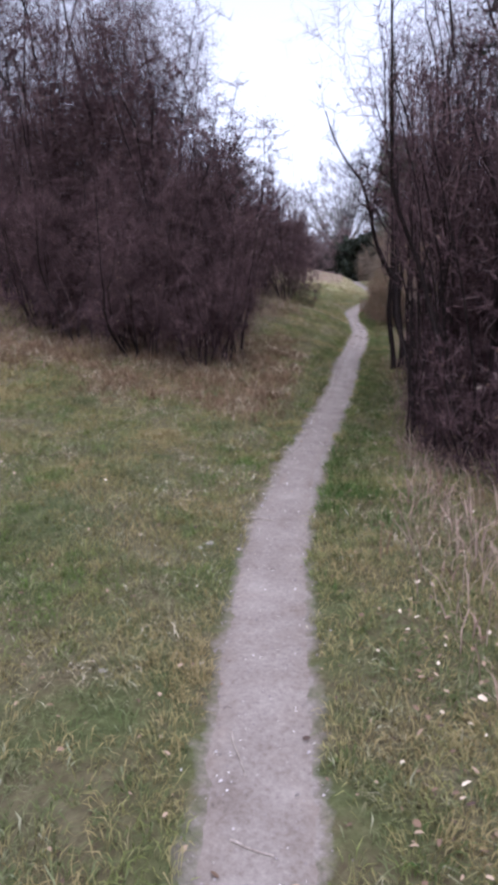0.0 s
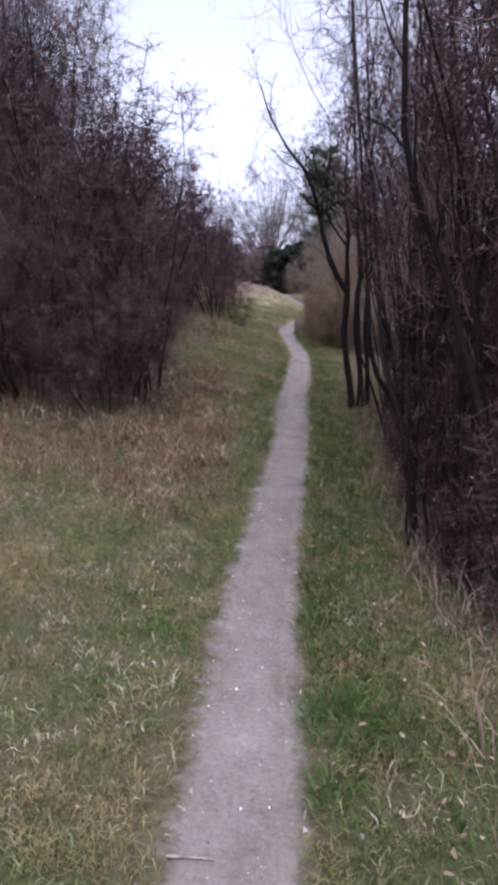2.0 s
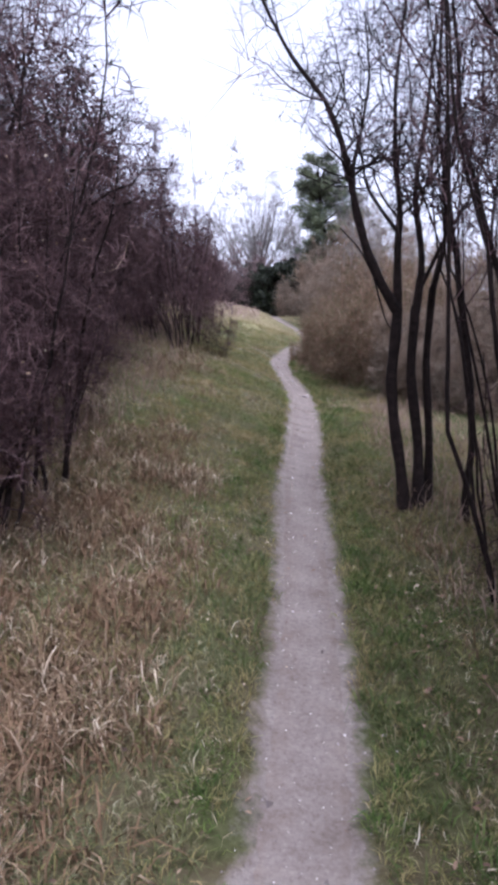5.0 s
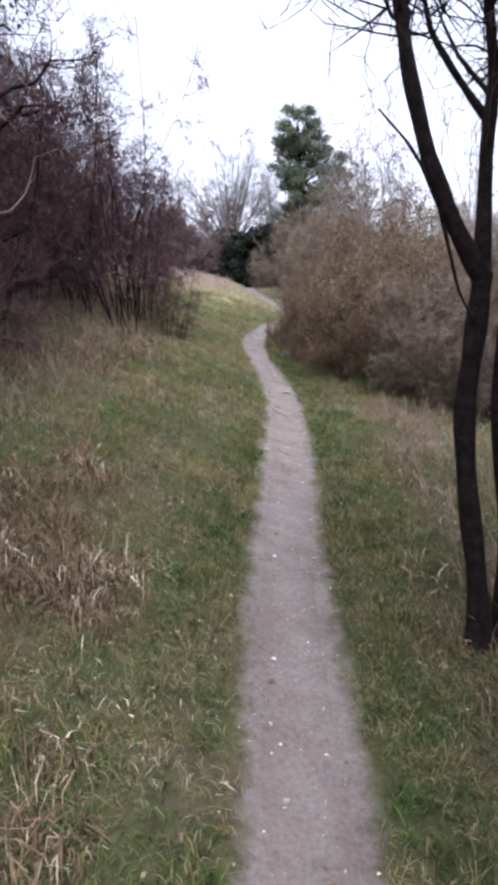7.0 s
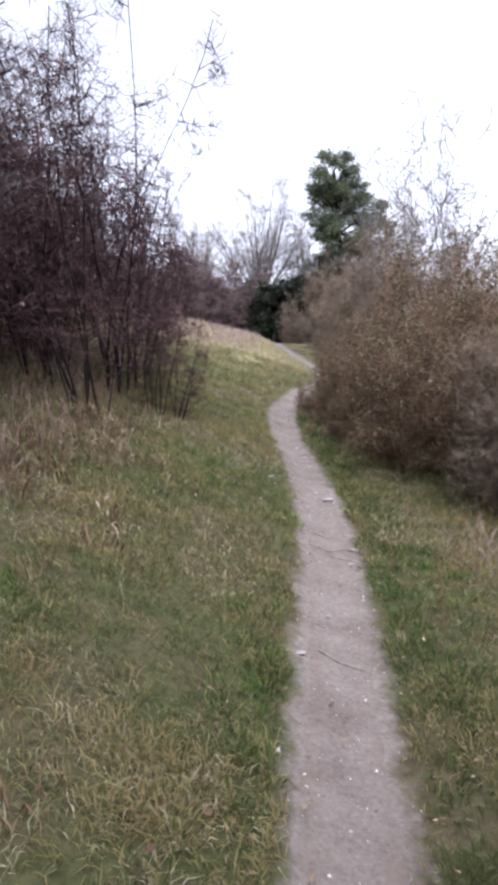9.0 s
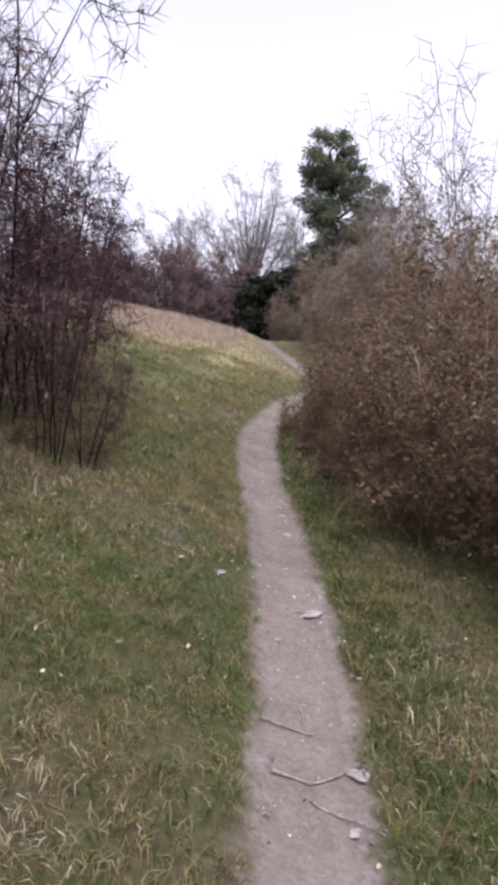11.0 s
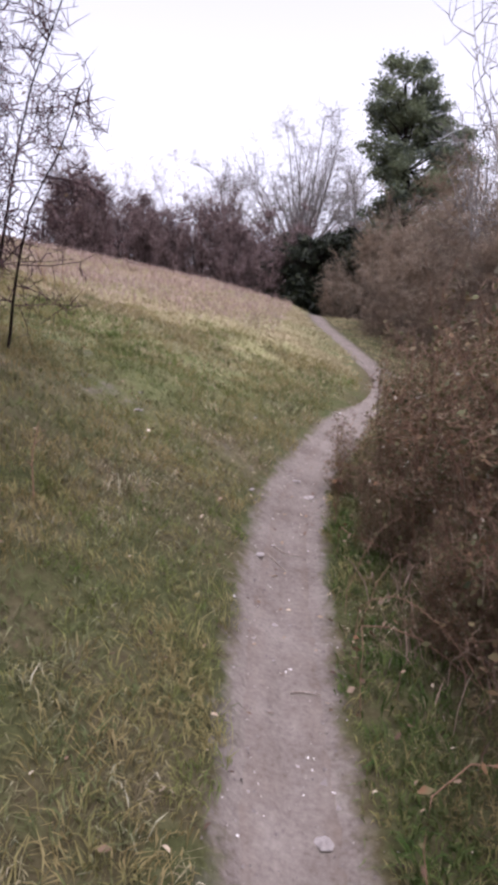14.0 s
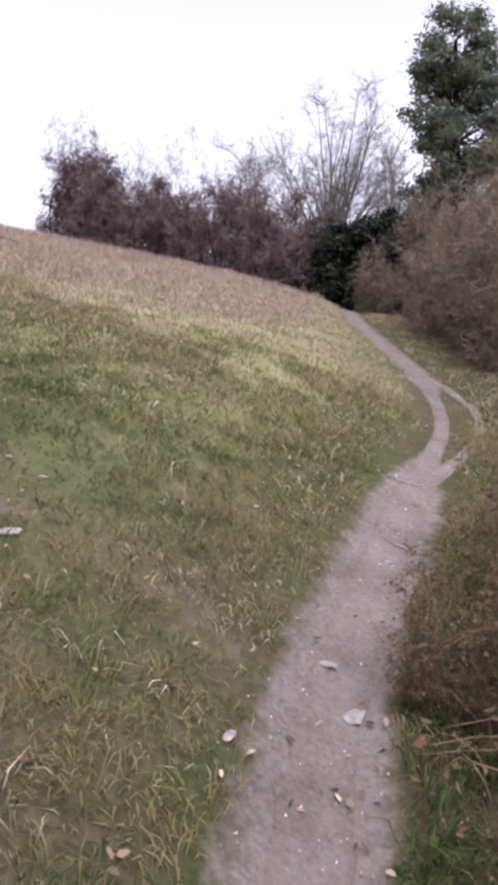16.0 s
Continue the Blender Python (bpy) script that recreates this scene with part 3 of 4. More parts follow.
def drop_at(x, y, turn=0):
    return Matrix.Translation((x, y, float(land(x, y)) - .05)) @ Matrix.Rotation(radians(turn), 4, "Z")


def copies(kinds, places):
    """Copies of a few grown shrubs at rows of x, y, kind, size; the first use of a kind is the shrub itself."""
    used = set()
    for n, (x, y, k, size) in enumerate(places):
        m = drop_at(x, y, (n * 77 + k * 31) % 360)
        ob = kinds[k]
        if k in used:
            ob = copy_thing(ob, m)
        else:
            ob.matrix_basis = m
            used.add(k)
        ob.scale = (size, size, size * (1 + .12 * math.sin(n * 2.3)))


def lobed_tree(seed, name, x, y, height, trunk_r, lobes, mat, label, leaf_size, leaves, category="tree"):
    """An evergreen whose crown is made of uneven lobes (x, y, z, radius) of small clumps of leaves, with gaps between."""
    rng = np.random.default_rng(seed)
    root = plain(name, x, y, label, category, sink=.1)
    T = shoots(rng, np.zeros((1, 3)), np.array([[0, 0, 1.]]), np.array([height * .9]), 12, .04, .1)
    RT = trunk_r * np.linspace(1, .25, 12)[None]
    piece("trunk", *tubes(T, RT, 8), M_BARK, root, rounded=True)
    ends, pts = [], []
    for lx, ly, lz, lr in lobes:
        m = max(6, int(26 * lr * lr))
        d = unit(rng.normal(size=(m, 3)))
        c = np.array([lx, ly, lz]) + d * (lr * rng.uniform(.35, 1.0, m) ** .6)[:, None] * np.array([1, 1, .9])
        ends.append(c)
        per = max(8, int(leaves * lr * lr / m))
        q = np.repeat(c, per, 0)
        pts.append(q + rng.normal(0, .09 + .075 * lr, q.shape) * np.array([1, 1, .6]))
    ends = np.concatenate(ends)[::2]
    k = np.clip(((ends[:, 2] - .5) / (height * .9) * 11).astype(int), 1, 11)
    foot = T[0, k]
    u = np.linspace(0, 1, 5)[None, :, None]
    L = foot[:, None] * (1 - u) + ends[:, None] * u + rng.normal(0, .04, (len(ends), 5, 3)) * (u > 0)
    each_tube("limb", L, np.linspace(.03, .008, 5)[None] * np.ones((len(ends), 1)), 4, M_BARK, root)
    piece("crown", *scatter_leaves(rng, np.concatenate(pts), leaf_size, .25, .45), mat, root)
    return root


def left_hedge():
    tag = "dense leafless purplish-brown thorn shrub in the hedge", "left hedge shrubs"
    kinds = [shrub("thorn_shrub", 20, 4.6, .55, 12, 20, 8, 5, M_TWIG, *tag, 300, fat=1.2, bough=.25, low=.17, stem_r=.024),
             shrub("thorn_shrub", 21, 3.9, .6, 13, 19, 8, 5, M_TWIG, *tag, 300, fat=1.2, bough=.27, low=.17, stem_r=.024),
             shrub("thorn_shrub", 22, 7.8, .75, 12, 20, 6, 4, M_TWIG, *tag, 120, lean=.2, bough=.17, stem_r=.030, fat=1.6, bends=3)]
    copies(kinds, [(-1.75, 1.95, 1, .66), (-2.7, 2.0, 0, .72), (-3.7, 2.5, 1, .85), (-4.9, 3.0, 0, .85), (-1.85, 4.3, 1, .5), (-1.95, 6.0, 0, .55), (-2.5, 3.3, 1, .75), (-3.3, 3.9, 0, 1.0), (-4.5, 4.3, 1, 1.15), (-5.8, 4.6, 0, 1.1), (-7.2, 4.9, 1, 1.2), (-2.9, 4.7, 0, .62), (-4.4, 5.4, 2, 1.0),
                   (-5.6, 5.8, 2, 1.05), (-7.0, 6.2, 2, 1.05), (-2.8, 6.2, 1, .75), (-2.5, 7.6, 0, .72), (-2.3, 9.0, 1, .7),
                   (-3.3, 9.2, 0, .8), (-2.5, 10.6, 1, .75), (-8.4, 5.6, 2, 1.0), (-5.0, 7.0, 2, 1.0), (-1.95, 10.2, 1, .6)])
    tag = "thin leafless thorn bush standing in the rough grass", "outlying thorn bushes"
    kinds = [shrub("thorn_bush", 24, 3.5, .25, 7, 14, 6, 4, M_TWIG, *tag, 60, lean=.2, bough=.2, stem_r=.011, low=.2, twig=.3, bends=4, wobble=.09, fat=1.2),
             shrub("thorn_bush", 25, 2.9, .2, 6, 14, 6, 4, M_TWIG, *tag, 40, lean=.22, bough=.22, stem_r=.010, low=.2, twig=.3, bends=4, wobble=.11, fat=1.2)]
    copies(kinds, [(-1.05, 8.7, 0, .95), (-1.2, 9.9, 0, 1.1), (-1.15, 10.6, 1, 1.15), (-1.3, 11.4, 1, .8), (-1.9, 12.2, 0, 1.0), (-2.1, 11.2, 0, 1.2), (-1.6, 9.3, 1, 1.3), (-1.55, 13.3, 1, 1.1), (-.62, 9.7, 1, .4), (-.8, 9.5, 1, .5)])


def right_hedge():
    tag = "tall leafless many-stemmed shrub crowding the path", "right hedge shrubs"
    kinds = [shrub("hazel_shrub", 40, 4.9, .45, 11, 12, 6, 4, M_TWIG, *tag, 80, lean=.10, stem_r=.034, low=.22, bough=.15, fat=1.35, twig=.36, bends=3, wobble=.075),
             shrub("hazel_shrub", 41, 5.6, .5, 12, 12, 6, 4, M_TWIG, *tag, 80, lean=.10, stem_r=.034, low=.22, bough=.14, fat=1.35, twig=.36, bends=3, wobble=.075)]
    copies(kinds, [(2.45, -2.6, 0, 1.1), (2.35, -1.5, 1, 1.05), (2.35, -.5, 0, 1.15), (2.6, 1.7, 0, 1.0), (3.1, -2.0, 1, 1.1),
                   (3.0, -.9, 0, 1.15), (2.9, -3.8, 1, 1.0), (4.2, 1.2, 0, 1.2), (3.9, -3.0, 0, 1.2)])
    lobed_tree(38, "ivy_clad_tree", 3.1, 1.5, 7.0, .12, [(.1, 0, 6.6, .7), (.7, .2, 6.0, .8), (1.0, .1, 6.8, .6), (0, 0, 5.2, .7), (-.6, 0, 4.7, .6), (.6, .3, 4.4, .8), (-.3, -.4, 3.9, .7), (.2, .2, 3.2, .7)], M_SHADED_EVERGREEN, "dark ivy-clad tree among the bare thicket", .05, 1100)
    # slim dark trunks along the front of the thicket
    rng = np.random.default_rng(44)
    for n, (x, y, h) in enumerate([(1.28, -.2, 3.6), (1.17, -.95, 3.3), (1.33, -1.5, 3.4), (1.5, -2.2, 3.2), (1.49, .75, 3.8), (1.5, 1.56, 3.9), (1.72, 2.5, 4.1),
                                   (1.62, 3.25, 3.6), (1.95, 3.0, 3.9), (1.45, .3, 3.4), (1.85, 1.9, 3.8), (1.75, 1.2, 3.4), (1.6, 2.1, 3.6), (1.9, .6, 3.5), (1.7, -.4, 3.3), (1.95, -1.2, 3.4), (1.65, -1.9, 3.0)]):
        root = plain("hedge_sapling", x, y, "slim dark leafless sapling at the front of the thicket", "tree", "thicket saplings")
        k = 4
        foot = np.concatenate([np.zeros((1, 3)), rng.normal(0, .11, (k - 1, 3)) * np.array([1, 1, 0])])
        T = shoots(rng, foot, np.concatenate([rng.normal(0, .045, (k, 2)), np.ones((k, 1))], 1), (h + 1.3) * np.r_[1, rng.uniform(.65, 1, k - 1)], 18, .10, .14)
        T[..., 0] = np.maximum(T[..., 0], line(y) + .8 - x)
        R = np.r_[rng.uniform(.024, .036), rng.uniform(.010, .021, k - 1)][:, None] * np.linspace(1, .22, 18)[None]
        R = R * (1 + .5 * np.exp(-np.arange(18) * 1.5))[None]
        each_tube("trunk", T, R, 7, M_BARK, root)
        L1, R1 = sprout(rng, T, R, 7, .9, 7, .5, .14, low=.42, thin=.45, tip=.0048, wobble=.24)
        near = line(y + L1[..., 1]) + np.interp(L1[..., 2], [2.3, 3.6], [.75, .1]) - x
        L1[..., 0] = np.maximum(L1[..., 0], near)
        each_tube("limb", L1[:6], R1[:6], 4, M_BARK, root)
        L2, R2 = sprout(rng, L1, R1, 5, .4, 4, .6, .06, low=.1, thin=.65, tip=.0038, wobble=.28)
        L2[..., 0] = np.maximum(L2[..., 0], line(y + L2[..., 1]) + np.interp(L2[..., 2], [2.3, 3.6], [.7, -.1]) - x)
        piece("crown", *merged(tubes(L1[6:], R1[6:]), tubes(L2, R2), twigs_off(rng, L2, 4, .12, .0032)), M_TWIG, root)


def open_tops():
    """Tall thin shrubs that let the sky through, rising from both hedges."""
    tag = "tall open bare thorn shrub with fine upright twigs", "open hedge-top shrubs"
    kinds = [shrub("open_thorn_shrub", 100, 5.4, .4, 7, 13, 5, 3, M_TWIG, *tag, lean=.09, low=.45, bough=.17, stem_r=.021, fat=1.7, twig=.42, bends=4, wobble=.10),
             shrub("open_thorn_shrub", 101, 4.6, .35, 6, 13, 5, 3, M_TWIG, *tag, lean=.09, low=.45, bough=.19, stem_r=.019, fat=1.6, twig=.42, bends=4, wobble=.10)]
    copies(kinds, [(-1.6, 3.0, 1, .85), (-1.8, 2.6, 1, 1.0), (-2.15, 3.5, 0, 1.0), (-2.0, 3.7, 1, 1.02), (-2.6, 3.2, 0, 1.05), (-3.2, 3.4, 0, 1.1), (-2.5, 4.2, 1, 1.1), (-4.0, 3.6, 1, 1.3), (-5.0, 3.8, 0, 1.25),
                   (2.15, -2.4, 1, .95), (2.15, -.4, 1, 1.0), (2.2, 1.4, 1, 1.05)])
    tag = "low bare tangle of brown twigs at the foot of the thicket", "thicket undergrowth"
    kinds = [shrub("undergrowth_shrub", 110, 1.9, .4, 10, 10, 6, 3, M_TWIG, *tag, 60, lean=.3, low=.06, bough=.26, stem_r=.009, fat=1.3, twig=.3, bends=4, wobble=.2),
             shrub("undergrowth_shrub", 111, 1.5, .35, 10, 10, 6, 3, M_TWIG, *tag, 60, lean=.35, low=.06, bough=.28, stem_r=.008, fat=1.3, twig=.28, bends=4, wobble=.22)]
    copies(kinds, [(1.75, -2.5, 0, .9), (1.6, -1.7, 1, .85), (1.7, -1.0, 0, .95), (1.6, -.3, 1, .9), (1.75, .5, 0, .95), (1.85, 1.3, 1, 1.0), (1.95, 2.2, 0, .85), (2.1, -.6, 0, 1.3), (2.15, -1.8, 0, 1.3), (2.2, .9, 0, 1.3), (2.35, 2.0, 1, 1.3), (2.1, -3.2, 1, 1.1)])


left_hedge()
right_hedge()
open_tops()


def bramble_bush(seed, height, spread_r):
    rng = np.random.default_rng(seed)
    root = plain("bramble_bush", 0, 0, "sprawling bramble thicket with brown and olive withered leaves", "bush", "bramble bank")
    n = 90
    az = rng.uniform(0, 2 * np.pi, n)
    r0 = spread_r * .7 * np.sqrt(rng.random(n))
    start = np.stack([r0 * np.cos(az), r0 * np.sin(az), 0 * az - .03], 1)
    a2 = az + rng.normal(0, .9, n)
    way = np.stack([np.cos(a2) * .35, np.sin(a2) * .35, np.ones(n)], 1)
    L = shoots(rng, start, way, height * rng.uniform(.7, 1.35, n), 10, .16, -.09)
    flat = np.linalg.norm(L[:, :, :2], axis=2)
    pull = np.minimum(1, spread_r * (1 + .25 * rng.random((n, 1))) / np.maximum(flat, 1e-6))
    L[:, :, :2] *= pull[:, :, None]
    L[:, :, 2] = np.maximum(L[:, :, 2], -.03)
    R = .0052 * rng.uniform(.6, 1.5, n)[:, None] * np.linspace(1, .4, 10)[None]
    L1, R1 = sprout(rng, L, R, 6, .32, 3, .8, -.02, low=.1, thin=.7, tip=.0022, wobble=.3)
    L2, R2 = sprout(rng, L1, R1, 4, .18, 2, .8, 0, low=.15, thin=.7, tip=.0024, wobble=.3)
    piece("tangle", *merged(tubes(L, R), tubes(L1, R1), tubes(L2, R2), twigs_off(rng, L2, 3, .1, .0018)), M_CANE, root)
    pool = np.concatenate([L1.reshape(-1, 3), L2.reshape(-1, 3)])
    c = pool[rng.integers(0, len(pool), 9500)] + rng.normal(0, .03, (9500, 3))
    piece("foliage", *scatter_leaves(rng, c, .019, .3), M_BRAMBLE, root)
    return root


def right_bank():
    copies([bramble_bush(60, 1.9, .62), bramble_bush(61, 2.2, .75)],
           [(1.98, 10.1, 0, .95), (1.9, 11.2, 0, .95), (1.72, 12.3, 1, .78), (1.42, 13.3, 0, .56), (1.55, 14.1, 1, .5), (2.15, 15.1, 0, .5), (1.95, 13.6, 0, .68), (.98, 13.5, 0, .32), (1.12, 12.6, 1, .29), (1.3, 11.7, 0, .33),
            (2.5, 9.5, 1, .88), (2.75, 10.6, 0, 1.12), (2.65, 11.8, 1, 1.08), (2.45, 13.0, 0, .95), (2.6, 14.2, 1, .72), (2.9, 15.5, 0, .65), (3.6, 10.6, 1, 1.1), (3.7, 12.4, 1, 1.08), (3.3, 13.4, 0, 1.1),
            (3.8, 14.6, 0, 1.1)])
    tag = "grey-brown fuzzy tangle of bare scrub", "right bank scrub"
    kinds = [shrub("scrub_bush", 80, 2.5, .8, 13, 16, 7, 4, M_TWIG_GREY, *tag, 300, low=.03, lean=.42, fat=1.7, stem_r=.012, stem_mat=M_TWIG_GREY),
             shrub("scrub_bush", 81, 2.9, .8, 13, 16, 7, 4, M_TWIG_GREY, *tag, 300, low=.03, lean=.42, fat=2.0, stem_r=.012, stem_mat=M_TWIG_GREY)]
    copies(kinds, [(2.3, 8.9, 0, .6), (2.75, 8.2, 1, .68), (3.5, 7.8, 0, .85), (4.5, 7.5, 1, .9), (5.6, 7.6, 0, 1.1), (3.2, 8.9, 1, .8), (3.9, 9.4, 0, .95), (5.0, 9.6, 1, 1.05), (5.2, 12, 0, 1.2), (3.6, 17.4, 1, .8),
                   (3.3, 19.0, 0, .95), (3.1, 20.6, 1, .95), (2.8, 22.2, 0, 1.05), (2.5, 23.8, 1, 1.0), (2.95, 25.2, 0, .9), (1.5, 28.1, 1, .8), (4.7, 17.0, 0, 1.3), (4.5, 20.0, 1, 1.4),
                   (4.2, 22.8, 0, 1.5), (3.6, 25.2, 1, 1.4), (3.3, 27.0, 1, 1.3)])


right_bank()


def arching_canes():
    """Single bramble canes that bow out of the bank towards the path."""
    rng = np.random.default_rng(66)
    for n in range(26):
        y = rng.uniform(10.4, 15.2)
        x = float(line(y)) + rng.uniform(.65, 1.0)
        ln, high, az = rng.uniform(.5, 1.1), rng.uniform(.15, .5), rng.uniform(2.5, 4.4)
        u = np.linspace(0, 1, 10)
        L = np.stack([np.cos(az) * ln * u, np.sin(az) * ln * u, high * np.sin(np.pi * np.clip(u * .9 + .1, 0, 1))], 1)
        L[:, 0] = np.maximum(L[:, 0], line(y + L[:, 1]) + .27 - x)
        L[1:, 2] += land(x + L[1:, 0], y + L[1:, 1]) - float(land(x, y)) + .02
        L[2:] += rng.normal(0, .008, (8, 3))
        root = plain("bramble_cane", x, y, "thin bramble cane bowing out of the bank over the grass", "plant", "arching canes", sink=.03)
        piece("stem", *tubes(L[None], (.0028 * np.linspace(1, .45, 10))[None], 5), M_CANE, root, rounded=True)
        c = L[rng.integers(2, 10, 12)] + rng.normal(0, .025, (12, 3))
        piece("foliage", *scatter_leaves(rng, c, .019, .3), M_BRAMBLE, root)


arching_canes()


def bare_tree(seed, name, x, y, height, label, mat, forks=9, l1=9, l2=7, l3=4, lean=.35, r=.09, tip=.006):
    rng = np.random.default_rng(seed)
    root = plain(name, x, y, label, "tree", sink=.1)
    T = shoots(rng, np.zeros((1, 3)), np.array([[0, 0, 1.]]), np.array([height * .3]), 6, .04, .1)
    trunk_mat = mat if mat is M_TWIG_FAR else M_BARK
    piece("trunk", *tubes(T, r * np.linspace(1, .8, 6)[None], 8), trunk_mat, root, rounded=True)
    az = rng.uniform(0, 2 * np.pi, forks)
    tilt = rng.uniform(0, lean * 1.5, forks)
    L0 = shoots(rng, np.repeat(T[:, -2], forks, 0), np.stack([np.cos(az) * np.sin(tilt), np.sin(az) * np.sin(tilt), np.cos(tilt)], 1), height * rng.uniform(.5, .74, forks), 8, .07, .06)
    R0 = r * .36 * np.linspace(1, .15, 8)[None] * np.ones((forks, 1))
    L1, R1 = sprout(rng, L0, R0, l1, height * .25, 6, .5, .12, low=.15, thin=.5, tip=tip)
    L2, R2 = sprout(rng, L1, R1, l2, height * .12, 4, .65, .08, low=.15, thin=.6, tip=tip * .7)
    each_tube("limb", L0, R0, 5, mat, root)
    piece("crown", *merged(tubes(L1, R1), tubes(L2, R2), twigs_off(rng, L2, l3, height * .06, tip * .6, .7)), mat, root)
    return root


def far_end():
    lobed_tree(5, "pine_tree", 3.05, 28.4, 7.2, .16,
               [(-.45, 0, 6.2, .85), (.1, .2, 6.65, .6), (-.75, .1, 5.5, .6), (-.1, 0, 5.2, .8), (.85, .1, 5.0, .85), (1.0, 0, 4.2, .9), (.2, -.2, 4.1, .9), (.4, .1, 5.7, .55), (-.7, 0, 4.3, .6), (.4, 0, 3.0, 1.1), (-1.1, .1, 4.9, .3), (-.4, 0, 3.0, .8)],
               M_PINE, "tall dark ivy-clad evergreen tree above the hedge", .05, 6500)
    for n, (x, y, h, forks, wide) in enumerate([(-.3, 40, 8.6, 28, .62), (-3.8, 42, 6.0, 12, .4), (2.4, 38, 6.6, 10, .4)]):
        bare_tree(6 + n, "poplar_tree", x, y, h, "pale leafless tree with upswept branches beyond the hedge", M_TWIG_FAR, forks, 8, 6, 3, wide, .17, .012)
    # Near-black bushes packed in to stand for the shade of the hollows here.
    for n, (x, y, h) in enumerate([(1.05, 30.2, 2.3), (.5, 30.0, 2.3), (-.15, 30.0, 1.7), (.2, 29.75, 1.5), (.8, 29.95, 1.9), (.35, 30.9, 2.3), (2.5, 29.6, 3.2), (1.5, 31.4, 3.0), (-.3, 32.0, 2.4), (.6, 32.4, 2.8), (2.6, 32.0, 3.4), (2.0, 28.6, 2.0)]):
        lobed_tree(30 + n, "holly_bush", x, y, h, .05, [(0, 0, .3, .6), (.35, -.1, h * .5, .65), (-.4, .1, h * .5, .65), (0, 0, h * .8, .6), (.3, -.3, .3, .6), (-.4, -.2, .3, .55), (0, -.2, .75, .6)],
                   M_SHADED_EVERGREEN, "evergreen bush, leaf colour darkened for the shaded hollow at the path's end", .075, 6000, "bush")
    lobed_tree(39, "ivy_arch", .5, 29.2, 2.5, .04, [(-.3, 0, 1.7, .4), (.1, 0, 2.0, .4), (.5, 0, 2.15, .4), (1.0, .1, 2.2, .45)], M_SHADED_EVERGREEN, "dark evergreen growth arching over the end of the path", .06, 4200, "bush")
    tag = "dark bare blackthorn shrub along the hilltop", "hilltop hedge shrubs"
    kinds = [shrub("blackthorn_shrub", 90, 2.85, .8, 10, 14, 7, 4, M_TWIG_HAZE, *tag, low=.04, fat=3.4, lean=.35),
             shrub("blackthorn_shrub", 91, 3.4, .7, 9, 15, 7, 4, M_TWIG_HAZE, *tag, low=.04, fat=3.2, lean=.26)]
    copies(kinds, [(-1.0, 33.4, 0, 1.1), (.4, 34.2, 1, 1.1), (1.8, 34.2, 0, 1.2), (3.2, 34.0, 1, 1.2), (.9, 33.4, 0, 1.0), (2.4, 33.2, 1, 1.1), (-.75, 29.8, 0, .72), (-.9, 30.9, 1, .8), (-1.5, 30.0, 0, .8), (-2.4, 30.5, 1, .75), (-3.3, 31.0, 0, .85), (-4.2, 31.5, 1, .8), (-5.1, 32.0, 0, .9), (-6.0, 32.4, 1, .85), (-6.9, 32.9, 0, .95), (-7.8, 33.3, 0, .95),
                   (-8.6, 33.8, 1, .85), (-3.0, 32.4, 1, 1.0), (-4.8, 33.2, 0, 1.05), (-6.6, 34.2, 1, 1.1), (-8.2, 34.8, 1, 1.1), (-1.9, 31.6, 1, .95), (-9.0, 34.4, 1, 1.15)])


far_end()


